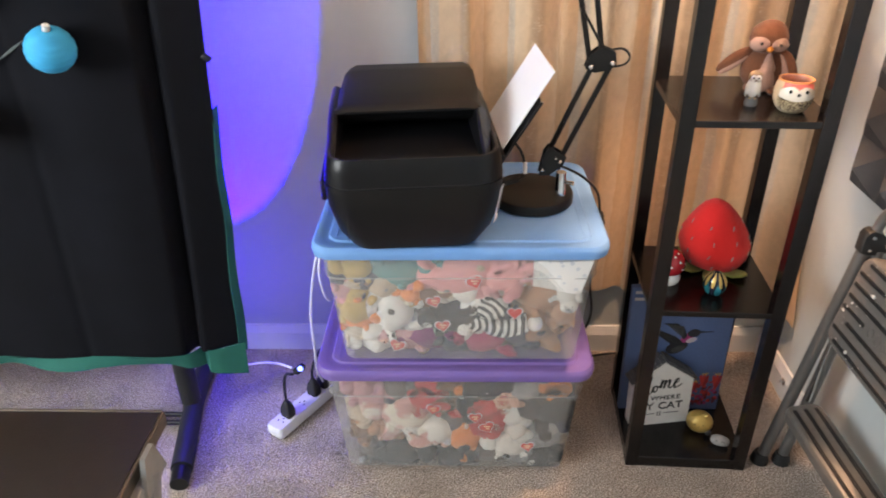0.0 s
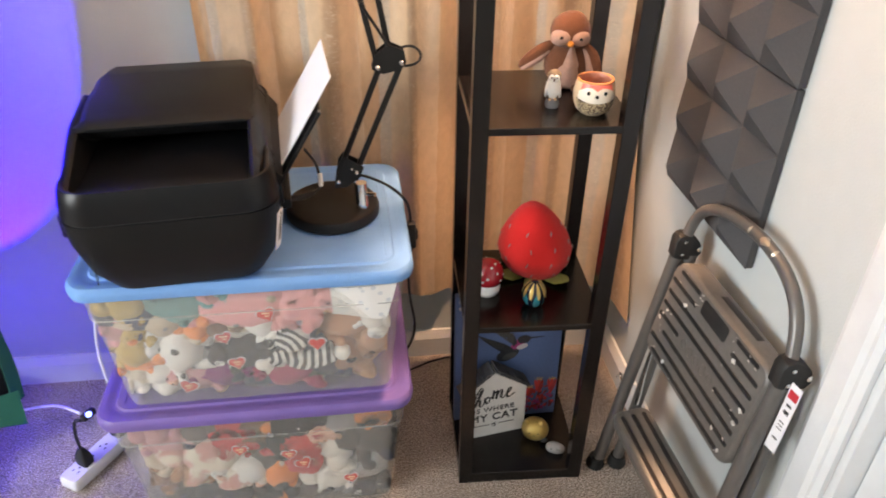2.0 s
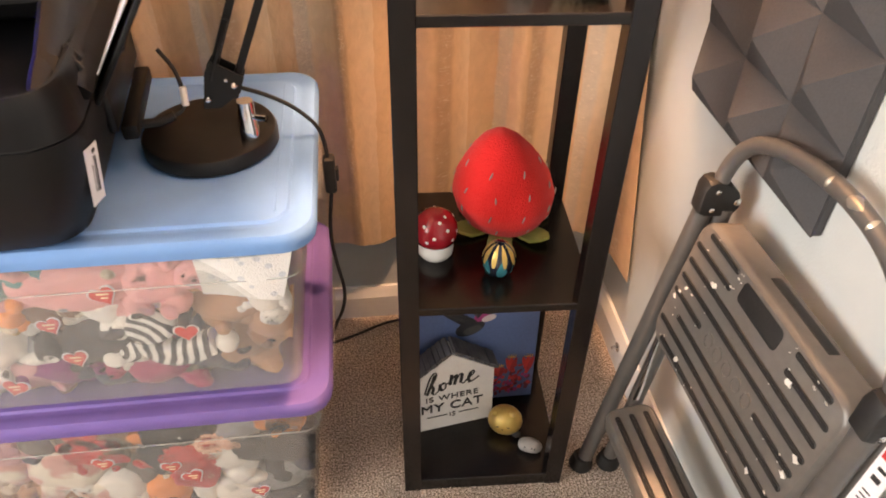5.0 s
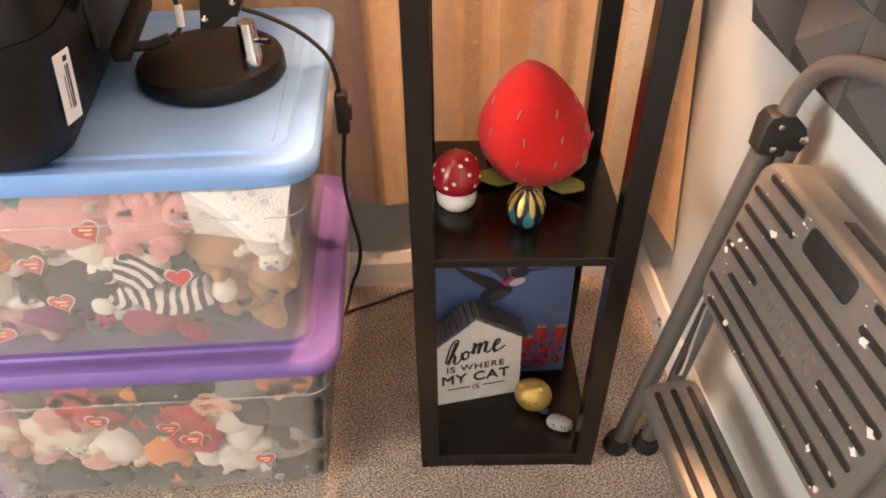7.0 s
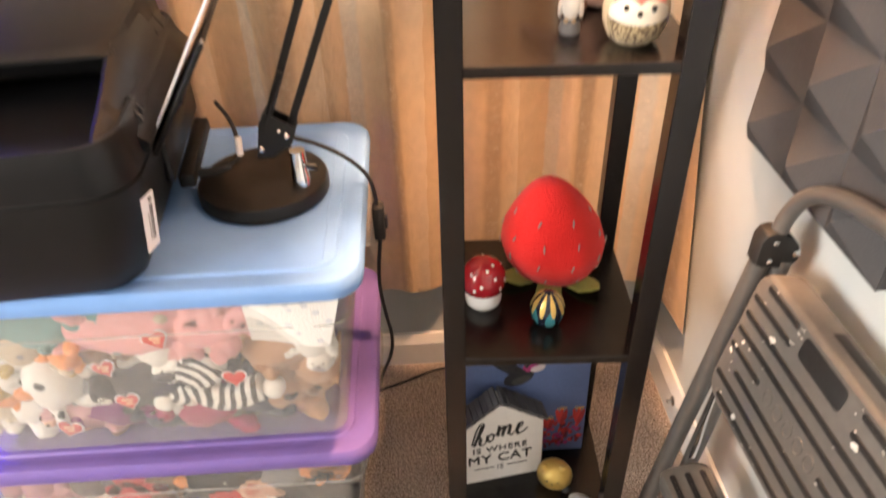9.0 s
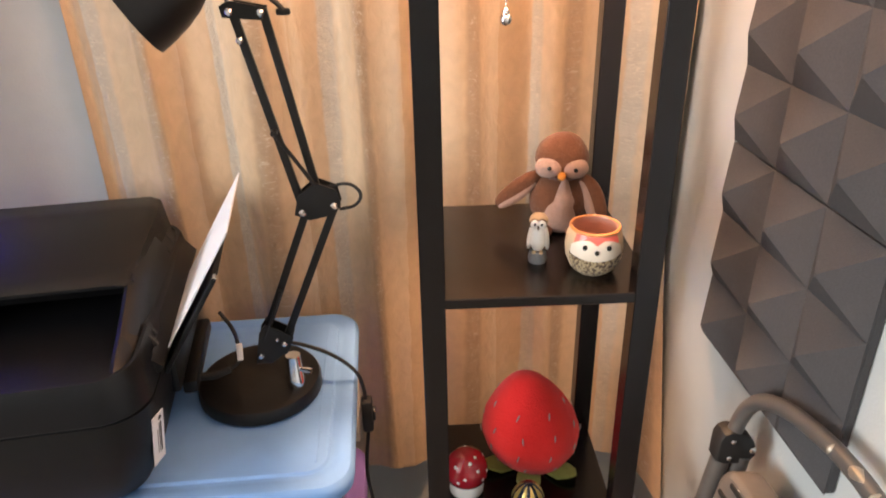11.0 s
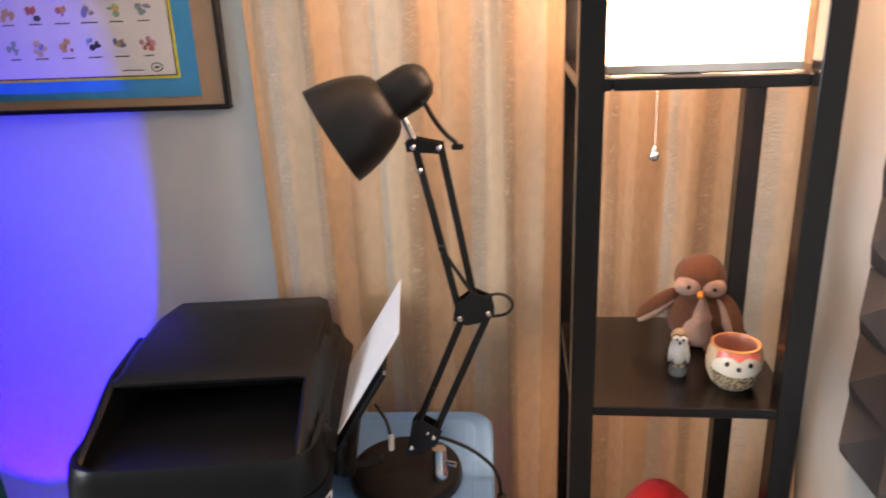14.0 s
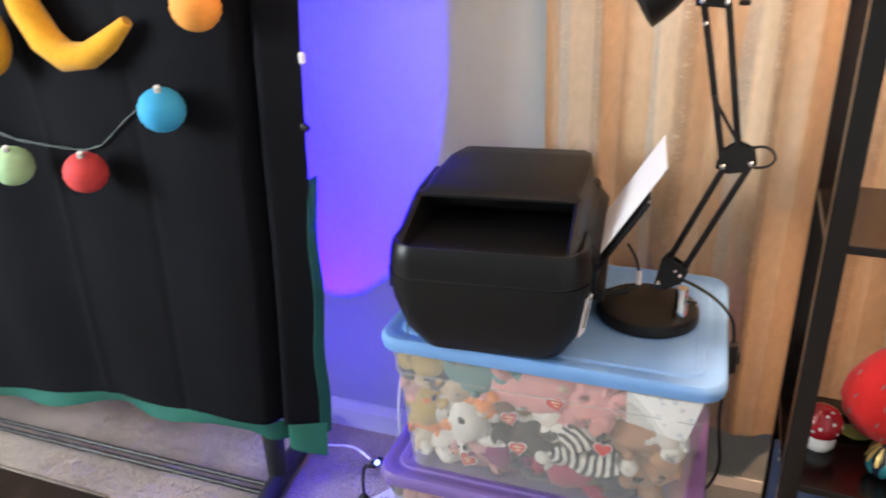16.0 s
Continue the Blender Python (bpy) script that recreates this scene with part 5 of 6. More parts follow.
# a folded white cloth pressed into the corner of the upper tote
cl = sheet(lambda u, v: (0.181 + (0.092 + 0.020 * v) * u, 1.2665 - 0.006 * v + 0.002 * math.sin(u * 6 + v * 2), 0.489 - 0.018 * u + (0.060 + 0.018 * u) * v), 20, 14)
M_PRCLOTH = two_tone("printed_cloth", (0.80, 0.79, 0.76), (0.60, 0.62, 0.64), "spots", 60)
single("folded_cloth", thicken(cl, 0.006), M_PRCLOTH, "folded white printed cloth inside the blue-lidded tote", "cloth", smooth=60)

# ---- on the shelf lamp's shelves ----
SH0, SH1, SH2 = 0.028, 0.4265, 0.819
M_STRAW = plush_mat("strawberry_plush", (0.86, 0.032, 0.030), 0.06)
M_LEAF = plush_mat("leaf_felt", (0.34, 0.36, 0.09), 0.2)
M_SEED = mat("silver_thread", (0.42, 0.37, 0.34), 0.35, 0.3, bump=0.1)
stb = thing("strawberry_plush", pose(0.581, 1.436, SH1), "large red strawberry plush sitting on green felt leaves", "plush toy")
HS = 1.0
TIP = lambda z: -0.013 * (max(z, 0) / 0.16) ** 1.5
prof = [(0, 0.008), (0.036, 0.010), (0.058, 0.023), (0.070, 0.044), (0.0735, 0.064), (0.0675, 0.088), (0.0545, 0.112), (0.0410, 0.132), (0.0275, 0.148), (0.0135, 0.1585), (0, 0.1615)]
fine = []
for (r0, z0_), (r1, z1_) in zip(prof, prof[1:]):
    fine += [(r0 + (r1 - r0) * k / 3, z0_ + (z1_ - z0_) * k / 3) for k in range(3)]
fine.append(prof[-1])
fine = [(q, z * HS) for q, z in fine]
prof = [(q, z * HS) for q, z in prof]
sb = lathe(fine, seg=48)
slump(sb, 0.003, 3, 14)
for v in sb.verts:
    v.co.x += TIP(v.co.z)
part("body", sb, M_STRAW, stb, "plump bright red plush body", smooth=80)
rd = random.Random(4)
for ring, (hh, cnt) in enumerate(((0.034, 9), (0.062, 10), (0.090, 9), (0.118, 7))):
    for k in range(cnt):
        a = 2 * math.pi * (k + 0.5 * (ring % 2)) / cnt + 0.2
        r = np.interp(hh, [z for _, z in prof], [q for q, _ in prof]) + 0.0012
        tilt = np.interp(hh, [0.02, 0.07, 0.15], [-0.5, 0.0, 0.7])
        c = Vector((r * math.cos(a) + TIP(hh), r * math.sin(a), hh))
        dz = Vector((-math.sin(tilt) * math.cos(a), -math.sin(tilt) * math.sin(a), math.cos(tilt)))
        side = Vector((-math.sin(a), math.cos(a), 0)) * rd.uniform(-0.15, 0.35)
        dd = (dz + side).normalized() * 0.0055
        part("seed_stitch", pipe([c - dd, c + Vector((math.cos(a), math.sin(a), 0)) * 0.0005, c + dd], [0.0006, 0.0013, 0.0006], seg=6), M_SEED, stb)
for k in range(6):
    a = 2 * math.pi * k / 6 + 0.26
    lf = bmesh.new()
    outline = [(0.010, -0.008), (0.040, -0.017), (0.058, -0.018), (0.072, -0.011), (0.080, 0.0), (0.072, 0.011), (0.058, 0.018), (0.040, 0.017), (0.010, 0.008)]
    loft([[(x, y, z + 0.010 * (x / 0.09) ** 2 + 0.002 * math.sin(x * 90)) for x, y in outline] for z in (0.002, 0.0065)], lf)
    part("leaf", lf, M_LEAF, stb).matrix_basis = pose(0, 0, 0, 0, 0, math.degrees(a))

mu = thing("toadstool_ornament", pose(0.474, 1.379, SH1), "glossy red toadstool ornament with white dots", "ornament")
M_GLOSSRED = mat("glossy_red_glaze", (0.33, 0.012, 0.020), 0.22, vary=0.05, bump=0.0, coat=0.4)
M_GLAZE = mat("white_glaze", (0.78, 0.77, 0.74), 0.3, vary=0.04, bump=0.03)
part("stalk", lathe([(0, 0), (0.020, 0), (0.0245, 0.006), (0.0255, 0.016), (0.022, 0.026), (0.015, 0.032), (0, 0.032)], seg=28), M_GLAZE, mu)
capo = part("cap", lathe([(0, 0.026), (0.022, 0.025), (0.0285, 0.030), (0.0315, 0.040), (0.030, 0.053), (0.023, 0.066), (0.012, 0.0735), (0, 0.0755)], seg=32), M_GLOSSRED, mu, "shiny red domed cap", smooth=60)
for a, e in ((-100, 12), (-60, 28), (-25, 10), (-80, 52), (-135, 38), (-160, 8), (10, 40), (60, 20), (120, 30), (180, 30), (-40, 62), (90, 60), (-118, -2), (-48, -4)):
    ca, ce = radians(a), radians(e)
    n = Vector((math.cos(ca) * math.cos(ce), math.sin(ca) * math.cos(ce), math.sin(ce)))
    c = Vector((n.x * 0.0312, n.y * 0.0312, 0.0435 + n.z * 0.0315))
    part("dot", ball((0, 0, 0), (0.0026, 0.0026, 0.0008), seg=12, rings=6), M_GLAZE, capo).matrix_basis = Matrix.Translation(c) @ n.to_track_quat("Z", "Y").to_matrix().to_4x4()

M_GOLD = mat("gold_foil", (0.66, 0.46, 0.14), 0.40, 0.6, vary=0.15, grain=90, bump=0.15, bump_scale=120)
M_TURQ = mat("turquoise_enamel", (0.03, 0.24, 0.28), 0.15, 0.3, vary=0.3, grain=60, bump=0.05, coat=0.5)
M_DKGLASS = mat("dark_blue_glass", (0.01, 0.015, 0.03), 0.08, vary=0.1, bump=0.0, coat=0.6)
eg = thing("glass_egg_ornament", pose(0.555, 1.330, SH1), "dark glass egg ornament with gold and turquoise petals", "ornament")
ep = [(0, 0), (0.010, 0.001), (0.018, 0.007), (0.0222, 0.018), (0.0225, 0.028), (0.019, 0.040), (0.012, 0.050), (0.005, 0.055), (0, 0.056)]
part("egg", lathe(ep, seg=32), M_DKGLASS, eg, smooth=80)


def petal(a, z0, z1, wmax, lift, name, m):
    bm = bmesh.new()
    rows, N = [], 8
    for i in range(N + 1):
        t = i / N
        z = z0 + (z1 - z0) * t
        r = np.interp(z, [q for _, q in ep], [q for q, _ in ep]) + lift
        wd = wmax * math.sin(math.pi * min(1, 0.12 + 0.88 * t)) / max(r, 0.006)
        rows.append([bm.verts.new((r * math.cos(a + wd * k), r * math.sin(a + wd * k), z)) for k in (-1, -0.4, 0.4, 1)])
    for p, q in zip(rows, rows[1:]):
        for k in range(3):
            bm.faces.new((p[k], p[k + 1], q[k + 1], q[k]))
    part(name, thicken(bm, 0.0008), m, eg, smooth=60)


for k in range(9):
    petal(2 * math.pi * k / 9, 0.026, 0.0555, 0.0036, 0.0010, "gold_petal", M_GOLD)
    petal(2 * math.pi * (k + 0.5) / 6, 0.006, 0.036, 0.0070, 0.0005, "turquoise_petal", M_TURQ)

# plush owl
OWLB, OWLF = plush_mat("owl_brown", (0.155, 0.062, 0.032)), plush_mat("owl_face", (0.46, 0.29, 0.23))
M_BEAK = mat("orange_felt", (0.80, 0.30, 0.05), 0.8, bump=0.2)
bm = bmesh.new()
ball((0, 0, 0.042), (0.041, 0.033, 0.046), bm, seg=28, rings=18, mi=0)
belly = ball((0, 0, 0), (0.030, 0.020, 0.043), seg=28, rings=18, mi=1)
for v in belly.verts:
    k = 0.62 - 0.48 * v.co.z / 0.043
    v.co = Vector((v.co.x * k + (0.004 if v.co.z > 0 else 0), v.co.y - 0.018 - 0.006 * k, v.co.z + 0.043))
tmp_belly = bpy.data.meshes.new("belly")
belly.to_mesh(tmp_belly)
belly.free()
bm.from_mesh(tmp_belly)
bpy.data.meshes.remove(tmp_belly)
ball((0, -0.004, 0.106), (0.0345, 0.031, 0.036), bm, seg=28, rings=18, mi=0)
for s in (-1, 1):
    ball((s * 0.0165, -0.0245, 0.099), (0.0185, 0.0120, 0.0155), bm, rot=pose(0, 0, 0, 0, s * 12, s * 22), seg=24, rings=14, mi=1)
    ball((s * 0.0165, -0.0372, 0.1005), 0.0029, bm, seg=10, rings=8, mi=2)
    ball((s * 0.020, -0.030, 0.008), (0.013, 0.020, 0.009), bm, seg=12, rings=8, mi=0)
ball((0, -0.0385, 0.091), (0.0055, 0.008, 0.0052), bm, seg=10, rings=8, mi=3)
ball((-0.055, -0.010, 0.060), (0.041, 0.008, 0.0145), bm, rot=pose(0, 0, 0, 0, -38, 12), seg=22, rings=12, mi=0)
ball((-0.056, -0.0135, 0.0525), (0.034, 0.005, 0.0080), bm, rot=pose(0, 0, 0, 0, -38, 12), seg=20, rings=10, mi=1)
ball((0.043, -0.014, 0.050), (0.038, 0.008, 0.0145), bm, rot=pose(0, 0, 0, 0, 66, -16), seg=22, rings=12, mi=0)
ball((0.0365, -0.0185, 0.046), (0.032, 0.005, 0.0070), bm, rot=pose(0, 0, 0, 0, 66, -16), seg=20, rings=10, mi=1)
slump(bm, 0.0025, 7, 22)
single("plush_owl", bm, [OWLB, OWLF, M_EYE, M_BEAK], "brown plush owl with a pale face and orange beak", "plush toy", m=pose(0.606, 1.444, SH2, 0, 0, -13) @ Matrix.Diagonal((0.96, 0.96, 0.90, 1)), smooth=80)

# barn owl figurine
M_OWLW = mat("painted_white", (0.82, 0.80, 0.76), 0.45, vary=0.12, grain=120, bump=0.15, bump_scale=300)
M_OWLT = mat("painted_tan", (0.46, 0.33, 0.20), 0.5, vary=0.2, grain=160, bump=0.1)
M_STONE = mat("grey_stone", (0.16, 0.17, 0.18), 0.6, vary=0.25, grain=120, bump=0.4)
bm = lathe([(0, 0), (0.0105, 0), (0.0115, 0.005), (0.0095, 0.014), (0, 0.015)], seg=16, mi=3)
ball((0, 0, 0.031), (0.0102, 0.0095, 0.0185), bm, mi=0)
ball((0, 0.0025, 0.0515), (0.0112, 0.0088, 0.0100), bm, mi=1)
for s in (-1, 1):
    ball((s * 0.0092, 0.003, 0.031), (0.0036, 0.008, 0.017), bm, rot=pose(0, 0, 0, 0, s * -8, 0), seg=12, rings=8, mi=0)
    ball((s * 0.0100, 0.005, 0.026), (0.0030, 0.007, 0.013), bm, seg=12, rings=8, mi=1)
    ball((s * 0.0046, -0.0062, 0.0512), (0.0056, 0.0026, 0.0063), bm, rot=pose(0, 0, 0, 0, s * -16, 0), seg=14, rings=8, mi=4)
    ball((s * 0.0044, -0.0074, 0.0510), (0.0049, 0.0028, 0.0056), bm, rot=pose(0, 0, 0, 0, s * -16, 0), seg=14, rings=8, mi=0)
    ball((s * 0.0040, -0.0100, 0.0515), 0.0016, bm, seg=8, rings=6, mi=2)
    ball((s * 0.0042, -0.0080, 0.0150), (0.0026, 0.0036, 0.0022), bm, seg=8, rings=6, mi=1)
ball((0, -0.0103, 0.0475), (0.0013, 0.0018, 0.0030), bm, seg=8, rings=6, mi=4)
M_OWLD = mat("painted_dark_brown", (0.09, 0.04, 0.02), 0.5, bump=0.05)
single("owl_figurine", bm, [M_OWLW, M_OWLT, M_EYE, M_STONE, M_OWLD], "small white barn owl figurine on a grey stump", "figurine", m=pose(0.558, 1.348, SH2, 0, 0, -14), smooth=60)

# owl bowl
M_BOWL = mat("buff_ceramic", (0.60, 0.46, 0.30), 0.4, vary=0.12, grain=70, bump=0.1)
M_BOWLIN = mat("pink_glaze", (0.50, 0.24, 0.17), 0.35, vary=0.1, bump=0.05)
M_FACEP = mat("cream_glaze", (0.80, 0.72, 0.60), 0.35, vary=0.05, bump=0.04)
M_COPPER = mat("orange_glaze", (0.66, 0.27, 0.10), 0.3, vary=0.15, bump=0.03)
M_PINKB = mat("coral_glaze", (0.75, 0.16, 0.13), 0.3, vary=0.1, bump=0.03)
M_BASK = two_tone("speckled_buff", (0.50, 0.38, 0.22), (0.10, 0.06, 0.035), "noise", 260)
bw = thing("owl_bowl", pose(0.617, 1.320, SH2, 0, 0, -10) @ Matrix.Diagonal((0.91, 0.91, 0.92, 1)), "round ceramic bowl painted as a cream owl face", "bowl")
bo = [(0, 0.0), (0.020, 0.0), (0.029, 0.008), (0.035, 0.022), (0.0365, 0.036), (0.0345, 0.050), (0.031, 0.060), (0.029, 0.062), (0.027, 0.060), (0.030, 0.048), (0.031, 0.034), (0.026, 0.016), (0, 0.010)]
bowl = part("bowl_body", lathe(bo[:8], seg=40), M_BOWL, bw, smooth=60)
part("inside", lathe(bo[7:], seg=40), M_BOWLIN, bw, "dusky pink glazed inside", smooth=60)
part("rim", pipe([(0.0298 * math.cos(2 * math.pi * i / 36), 0.0298 * math.sin(2 * math.pi * i / 36), 0.0605) for i in range(36)], 0.0022, seg=8, closed=True), M_COPPER, bw)


def on_bowl(a0, a1, zlo, zhi, lift, m, name, n=14):
    """A patch of glaze lying on the bowl's skin between two angles and two height lines."""
    bm, rows = bmesh.new(), []
    for i in range(n + 1):
        u = i / n
        a = radians(a0 + (a1 - a0) * u)
        row = []
        for j in range(7):
            z = zlo(u) + (zhi(u) - zlo(u)) * j / 6
            r = np.interp(z, [q for _, q in bo[:8]], [q for q, _ in bo[:8]]) + lift
            row.append(bm.verts.new((r * math.cos(a), r * math.sin(a), z)))
        rows.append(row)
    for p, q in zip(rows, rows[1:]):
        for j in range(6):
            bm.faces.new((p[j], p[j + 1], q[j + 1], q[j]))
    return part(name, thicken(bm, 0.0006), m, bw, smooth=60)


on_bowl(-150, -30, lambda u: 0.004, lambda u: 0.034 + 0.0012 * math.sin(u * 30), 0.0007, M_BASK, "feather_band")
on_bowl(-146, -34, lambda u: 0.033 - 0.005 * math.sin(math.pi * u), lambda u: 0.0545 - 0.010 * abs(2 * u - 1) ** 3 - 0.006 * math.exp(-((u - 0.5) / 0.08) ** 2), 0.0009, M_FACEP, "face_patch")
on_bowl(-140, -40, lambda u: 0.0550 - 0.007 * abs(2 * u - 1) ** 3 - 0.006 * math.exp(-((u - 0.5) / 0.08) ** 2), lambda u: 0.0590, 0.0007, M_PINKB, "brow_patch")
for a, z, rx, rz in ((-113, 0.0455, 0.0032, 0.0036), (-67, 0.0455, 0.0032, 0.0036)):
    r = np.interp(z, [q for _, q in bo[:8]], [q for q, _ in bo[:8]]) + 0.0012
    part("painted_eye", ball((r * math.cos(radians(a)), r * math.sin(radians(a)), z), (rx, rx * 0.6, rz), seg=12, rings=8), M_EYE, bw)
part("beak", ball((0, -0.0374, 0.0405), (0.0030, 0.0025, 0.0032), seg=12, rings=8), M_EYE, bw)

# ---- lower shelf: house-shaped sign, canvas, gold cat, pebble ----
M_SIGN = mat("whitewashed_wood", (0.76, 0.75, 0.72), 0.6, vary=0.08, grain=50, bump=0.15, bump_scale=160)
M_ROOF = mat("grey_wooden_roof", (0.085, 0.085, 0.09), 0.7, vary=0.3, grain=60, bump=0.3)
sg = thing("house_sign", pose(0.509, 1.374, SH0, -3, 0, 8.6), "white wooden house-shaped sign with black lettering and grey roof", "sign")
hs = [(-0.070, 0.0), (0.070, 0.0), (0.070, 0.124), (-0.003, 0.175), (-0.070, 0.124)]
part("house_block", loft([[(x, y, z) for x, z in hs] for y in (0.0, 0.034)]), M_SIGN, sg, smooth=0)
for (xa, za), (xb, zb) in (((-0.076, 0.120), (-0.003, 0.1765)), ((0.076, 0.120), (-0.003, 0.1765))):
    a, b = Vector((xa, 0, za)), Vector((xb, 0, zb))
    nn = Vector((-(b - a).z, 0, (b - a).x)).normalized()
    nn = nn if nn.z > 0 else -nn
    for k in range(9):
        p = a + (b - a) * ((k + 0.5) / 9) + nn * 0.004
        rot = Matrix(((b - a).normalized(), Vector((0, 1, 0)), (b - a).normalized().cross(Vector((0, 1, 0))))).transposed().to_4x4()
        part("roof_slat", box(p + Vector((0, 0.019, 0)), ((b - a).length / 9 * 0.94, 0.040, 0.006 + 0.002 * (k % 2)), 0.001, rot=rot, segments=1), M_ROOF, sg)


def lettering(text, size, x, z, parent, spread=1.0, shear=0.0, name="lettering", bold=0.0, wide=1.0):
    cu = bpy.data.curves.new("text", "FONT")
    cu.body, cu.size, cu.align_x, cu.extrude, cu.space_character, cu.shear = text, size, "CENTER", 0.0004, spread, shear
    cu.bevel_depth, cu.bevel_resolution = bold, 0
    tmp = new("tmp", cu)
    me = bpy.data.meshes.new_from_object(tmp.evaluated_get(bpy.context.evaluated_depsgraph_get()))
    bpy.data.objects.remove(tmp)
    me.materials.clear()
    me.materials.append(M_INK)
    ob = new(name, me)
    ob.parent = parent
    ob.matrix_basis = pose(x, -0.0006, z, 90, 0, 0) @ Matrix.Diagonal((wide, 1, 1, 1))
    return ob


def brush(name, strokes, pen, parent):
    """Brush-script strokes lying on the sign: each a line of (across, up) in hundredths of the board's width."""
    bm = bmesh.new()
    for k, stroke in enumerate(strokes):
        pipe([(-0.0518 + 0.0013 * (a - 13), 0, 0.00137 * (68 + 1.10 * (b - 62 - 0.30 * (a - 15)))) for a, b in stroke], pen * (1.75 if len(stroke) < 5 else 1.0), bm, seg=8, smooth_path=2)
    for v in bm.verts:
        v.co.y = v.co.y * 0.25 - 0.0006
    return part(name, bm, M_INK, parent, "black brush-script lettering")


brush("lettering", [
    [(13, 62), (16, 74), (20, 88), (25, 97), (29, 98), (29, 92), (24, 80), (18, 67), (15, 58), (19, 72), (22, 76), (25, 72), (23, 64), (26, 62), (31, 68)],
    [(27, 94), (22, 78), (16, 61)], [(23, 76), (25, 72), (23, 64)],
    [(31, 68), (34, 78), (39, 84), (42, 80), (40, 72), (35, 70), (33, 74), (37, 82), (43, 81), (46, 84)], [(34, 80), (33, 73), (37, 70)],
    [(46, 84), (49, 97), (47, 83), (46, 79), (50, 90), (55, 98), (56, 93), (53, 81), (57, 93), (62, 101), (64, 97), (61, 85), (65, 84)],
    [(49, 96), (47, 80)], [(55.5, 97), (53, 81)], [(63.5, 99), (61, 85)],
    [(65, 84), (71, 92), (77, 98), (80, 104), (77, 106), (73, 100), (71, 91), (74, 86), (80, 91), (86, 97)], [(75, 103), (71, 92), (74, 86)]], 0.0016, sg)
lettering("IS WHERE", 0.0175, -0.004, 0.0715, sg, spread=1.15, wide=1.10, bold=0.0002)
lettering("MY CAT", 0.0275, -0.004, 0.0450, sg, spread=1.10, wide=1.04, bold=0.00045)
lettering("IS", 0.0160, -0.003, 0.0255, sg, spread=1.1)
for s in (-1, 1):
    part("rule", box((s * 0.0285 - 0.002, -0.0005, 0.0320), (0.036, 0.0008, 0.0014)), M_INK, sg, smooth=0)

M_CANVAS = mat("blue_canvas_print", (0.085, 0.135, 0.285), 0.7, vary=0.14, grain=200, bump=0.12, bump_scale=900, stain=5)
M_BIRD = mat("dark_feather_print", (0.020, 0.020, 0.026), 0.7, vary=0.3, grain=120, bump=0.0)
M_BIRDW = mat("pale_feather_print", (0.55, 0.50, 0.50), 0.7, bump=0.0)
M_BIRDM = mat("magenta_feather_print", (0.33, 0.03, 0.15), 0.6, bump=0.0)
M_FLOW = mat("red_flower_print", (0.34, 0.025, 0.03), 0.65, vary=0.35, grain=160, bump=0.0)
M_FLOWY = mat("yellow_flower_print", (0.72, 0.45, 0.06), 0.65, bump=0.0)
cv = thing("canvas_print", pose(0.541, 1.424, SH0, -3, 0, 0), "blue canvas print of a hummingbird at red flowers", "canvas print")
part("stretched_canvas", box((0, 0.009, 0.170), (0.235, 0.018, 0.340), 0.002), M_CANVAS, cv)


def flat(outline, m, name, y=-0.0006):
    part(name, loft([[(x, yy, z) for x, z in outline] for yy in (y, y + 0.0006)]), m, cv, smooth=0)


def oval(cx, cz, rx, rz, turn=0, n=16):
    t = radians(turn)
    return [(cx + rx * math.cos(a) * math.cos(t) - rz * math.sin(a) * math.sin(t), cz + rx * math.cos(a) * math.sin(t) + rz * math.sin(a) * math.cos(t)) for a in [2 * math.pi * i / n for i in range(n)]]


BC = (0.023, 0.203)
M_BIRDG = mat("grey_feather_print", (0.055, 0.055, 0.052), 0.7, vary=0.35, grain=150, bump=0.0)
at = lambda *q: [(BC[0] + x, BC[1] + z) for x, z in q]
flat(oval(BC[0] - 0.024, BC[1] - 0.021, 0.027, 0.016, 28), M_BIRD, "printed_body")
flat(oval(BC[0] - 0.020, BC[1] - 0.026, 0.017, 0.008, 24), M_BIRDG, "printed_belly", -0.0010)
flat(oval(BC[0] - 0.003, BC[1] + 0.006, 0.018, 0.010, 42), M_BIRDM, "printed_throat", -0.0012)
flat(oval(BC[0] + 0.007, BC[1] - 0.001, 0.013, 0.0065, 22), M_BIRDW, "printed_breast", -0.0016)
flat(oval(BC[0] + 0.010, BC[1] + 0.0185, 0.0145, 0.0105, 10), M_BIRD, "printed_head", -0.0020)
flat(at((0.020, 0.0185), (0.054, 0.0215), (0.054, 0.0228), (0.020, 0.0228)), M_BIRD, "printed_bill", -0.0014)
flat(at((-0.012, -0.006), (-0.030, 0.008), (-0.092, 0.036), (-0.080, 0.022), (-0.060, 0.004), (-0.030, -0.020)), M_BIRD, "printed_wing", -0.0014)
flat(at((-0.012, 0.000), (-0.026, 0.026), (-0.062, 0.044), (-0.030, 0.044), (-0.012, 0.030), (-0.004, 0.010)), M_BIRD, "printed_wing", -0.0018)
for k in range(6):
    # single quills, greyer than the wing behind them
    e = k / 5
    flat(at((-0.016 - 0.004 * e, -0.004 - 0.010 * e), (-0.084 + 0.030 * e, 0.032 - 0.028 * e), (-0.080 + 0.030 * e, 0.029 - 0.028 * e)), M_BIRDG, "printed_quill", -0.0022)
    flat(at((-0.012, 0.004 + 0.003 * e), (-0.054 + 0.034 * e, 0.042 - 0.004 * e), (-0.049 + 0.034 * e, 0.042 - 0.005 * e)), M_BIRDG, "printed_quill", -0.0024)
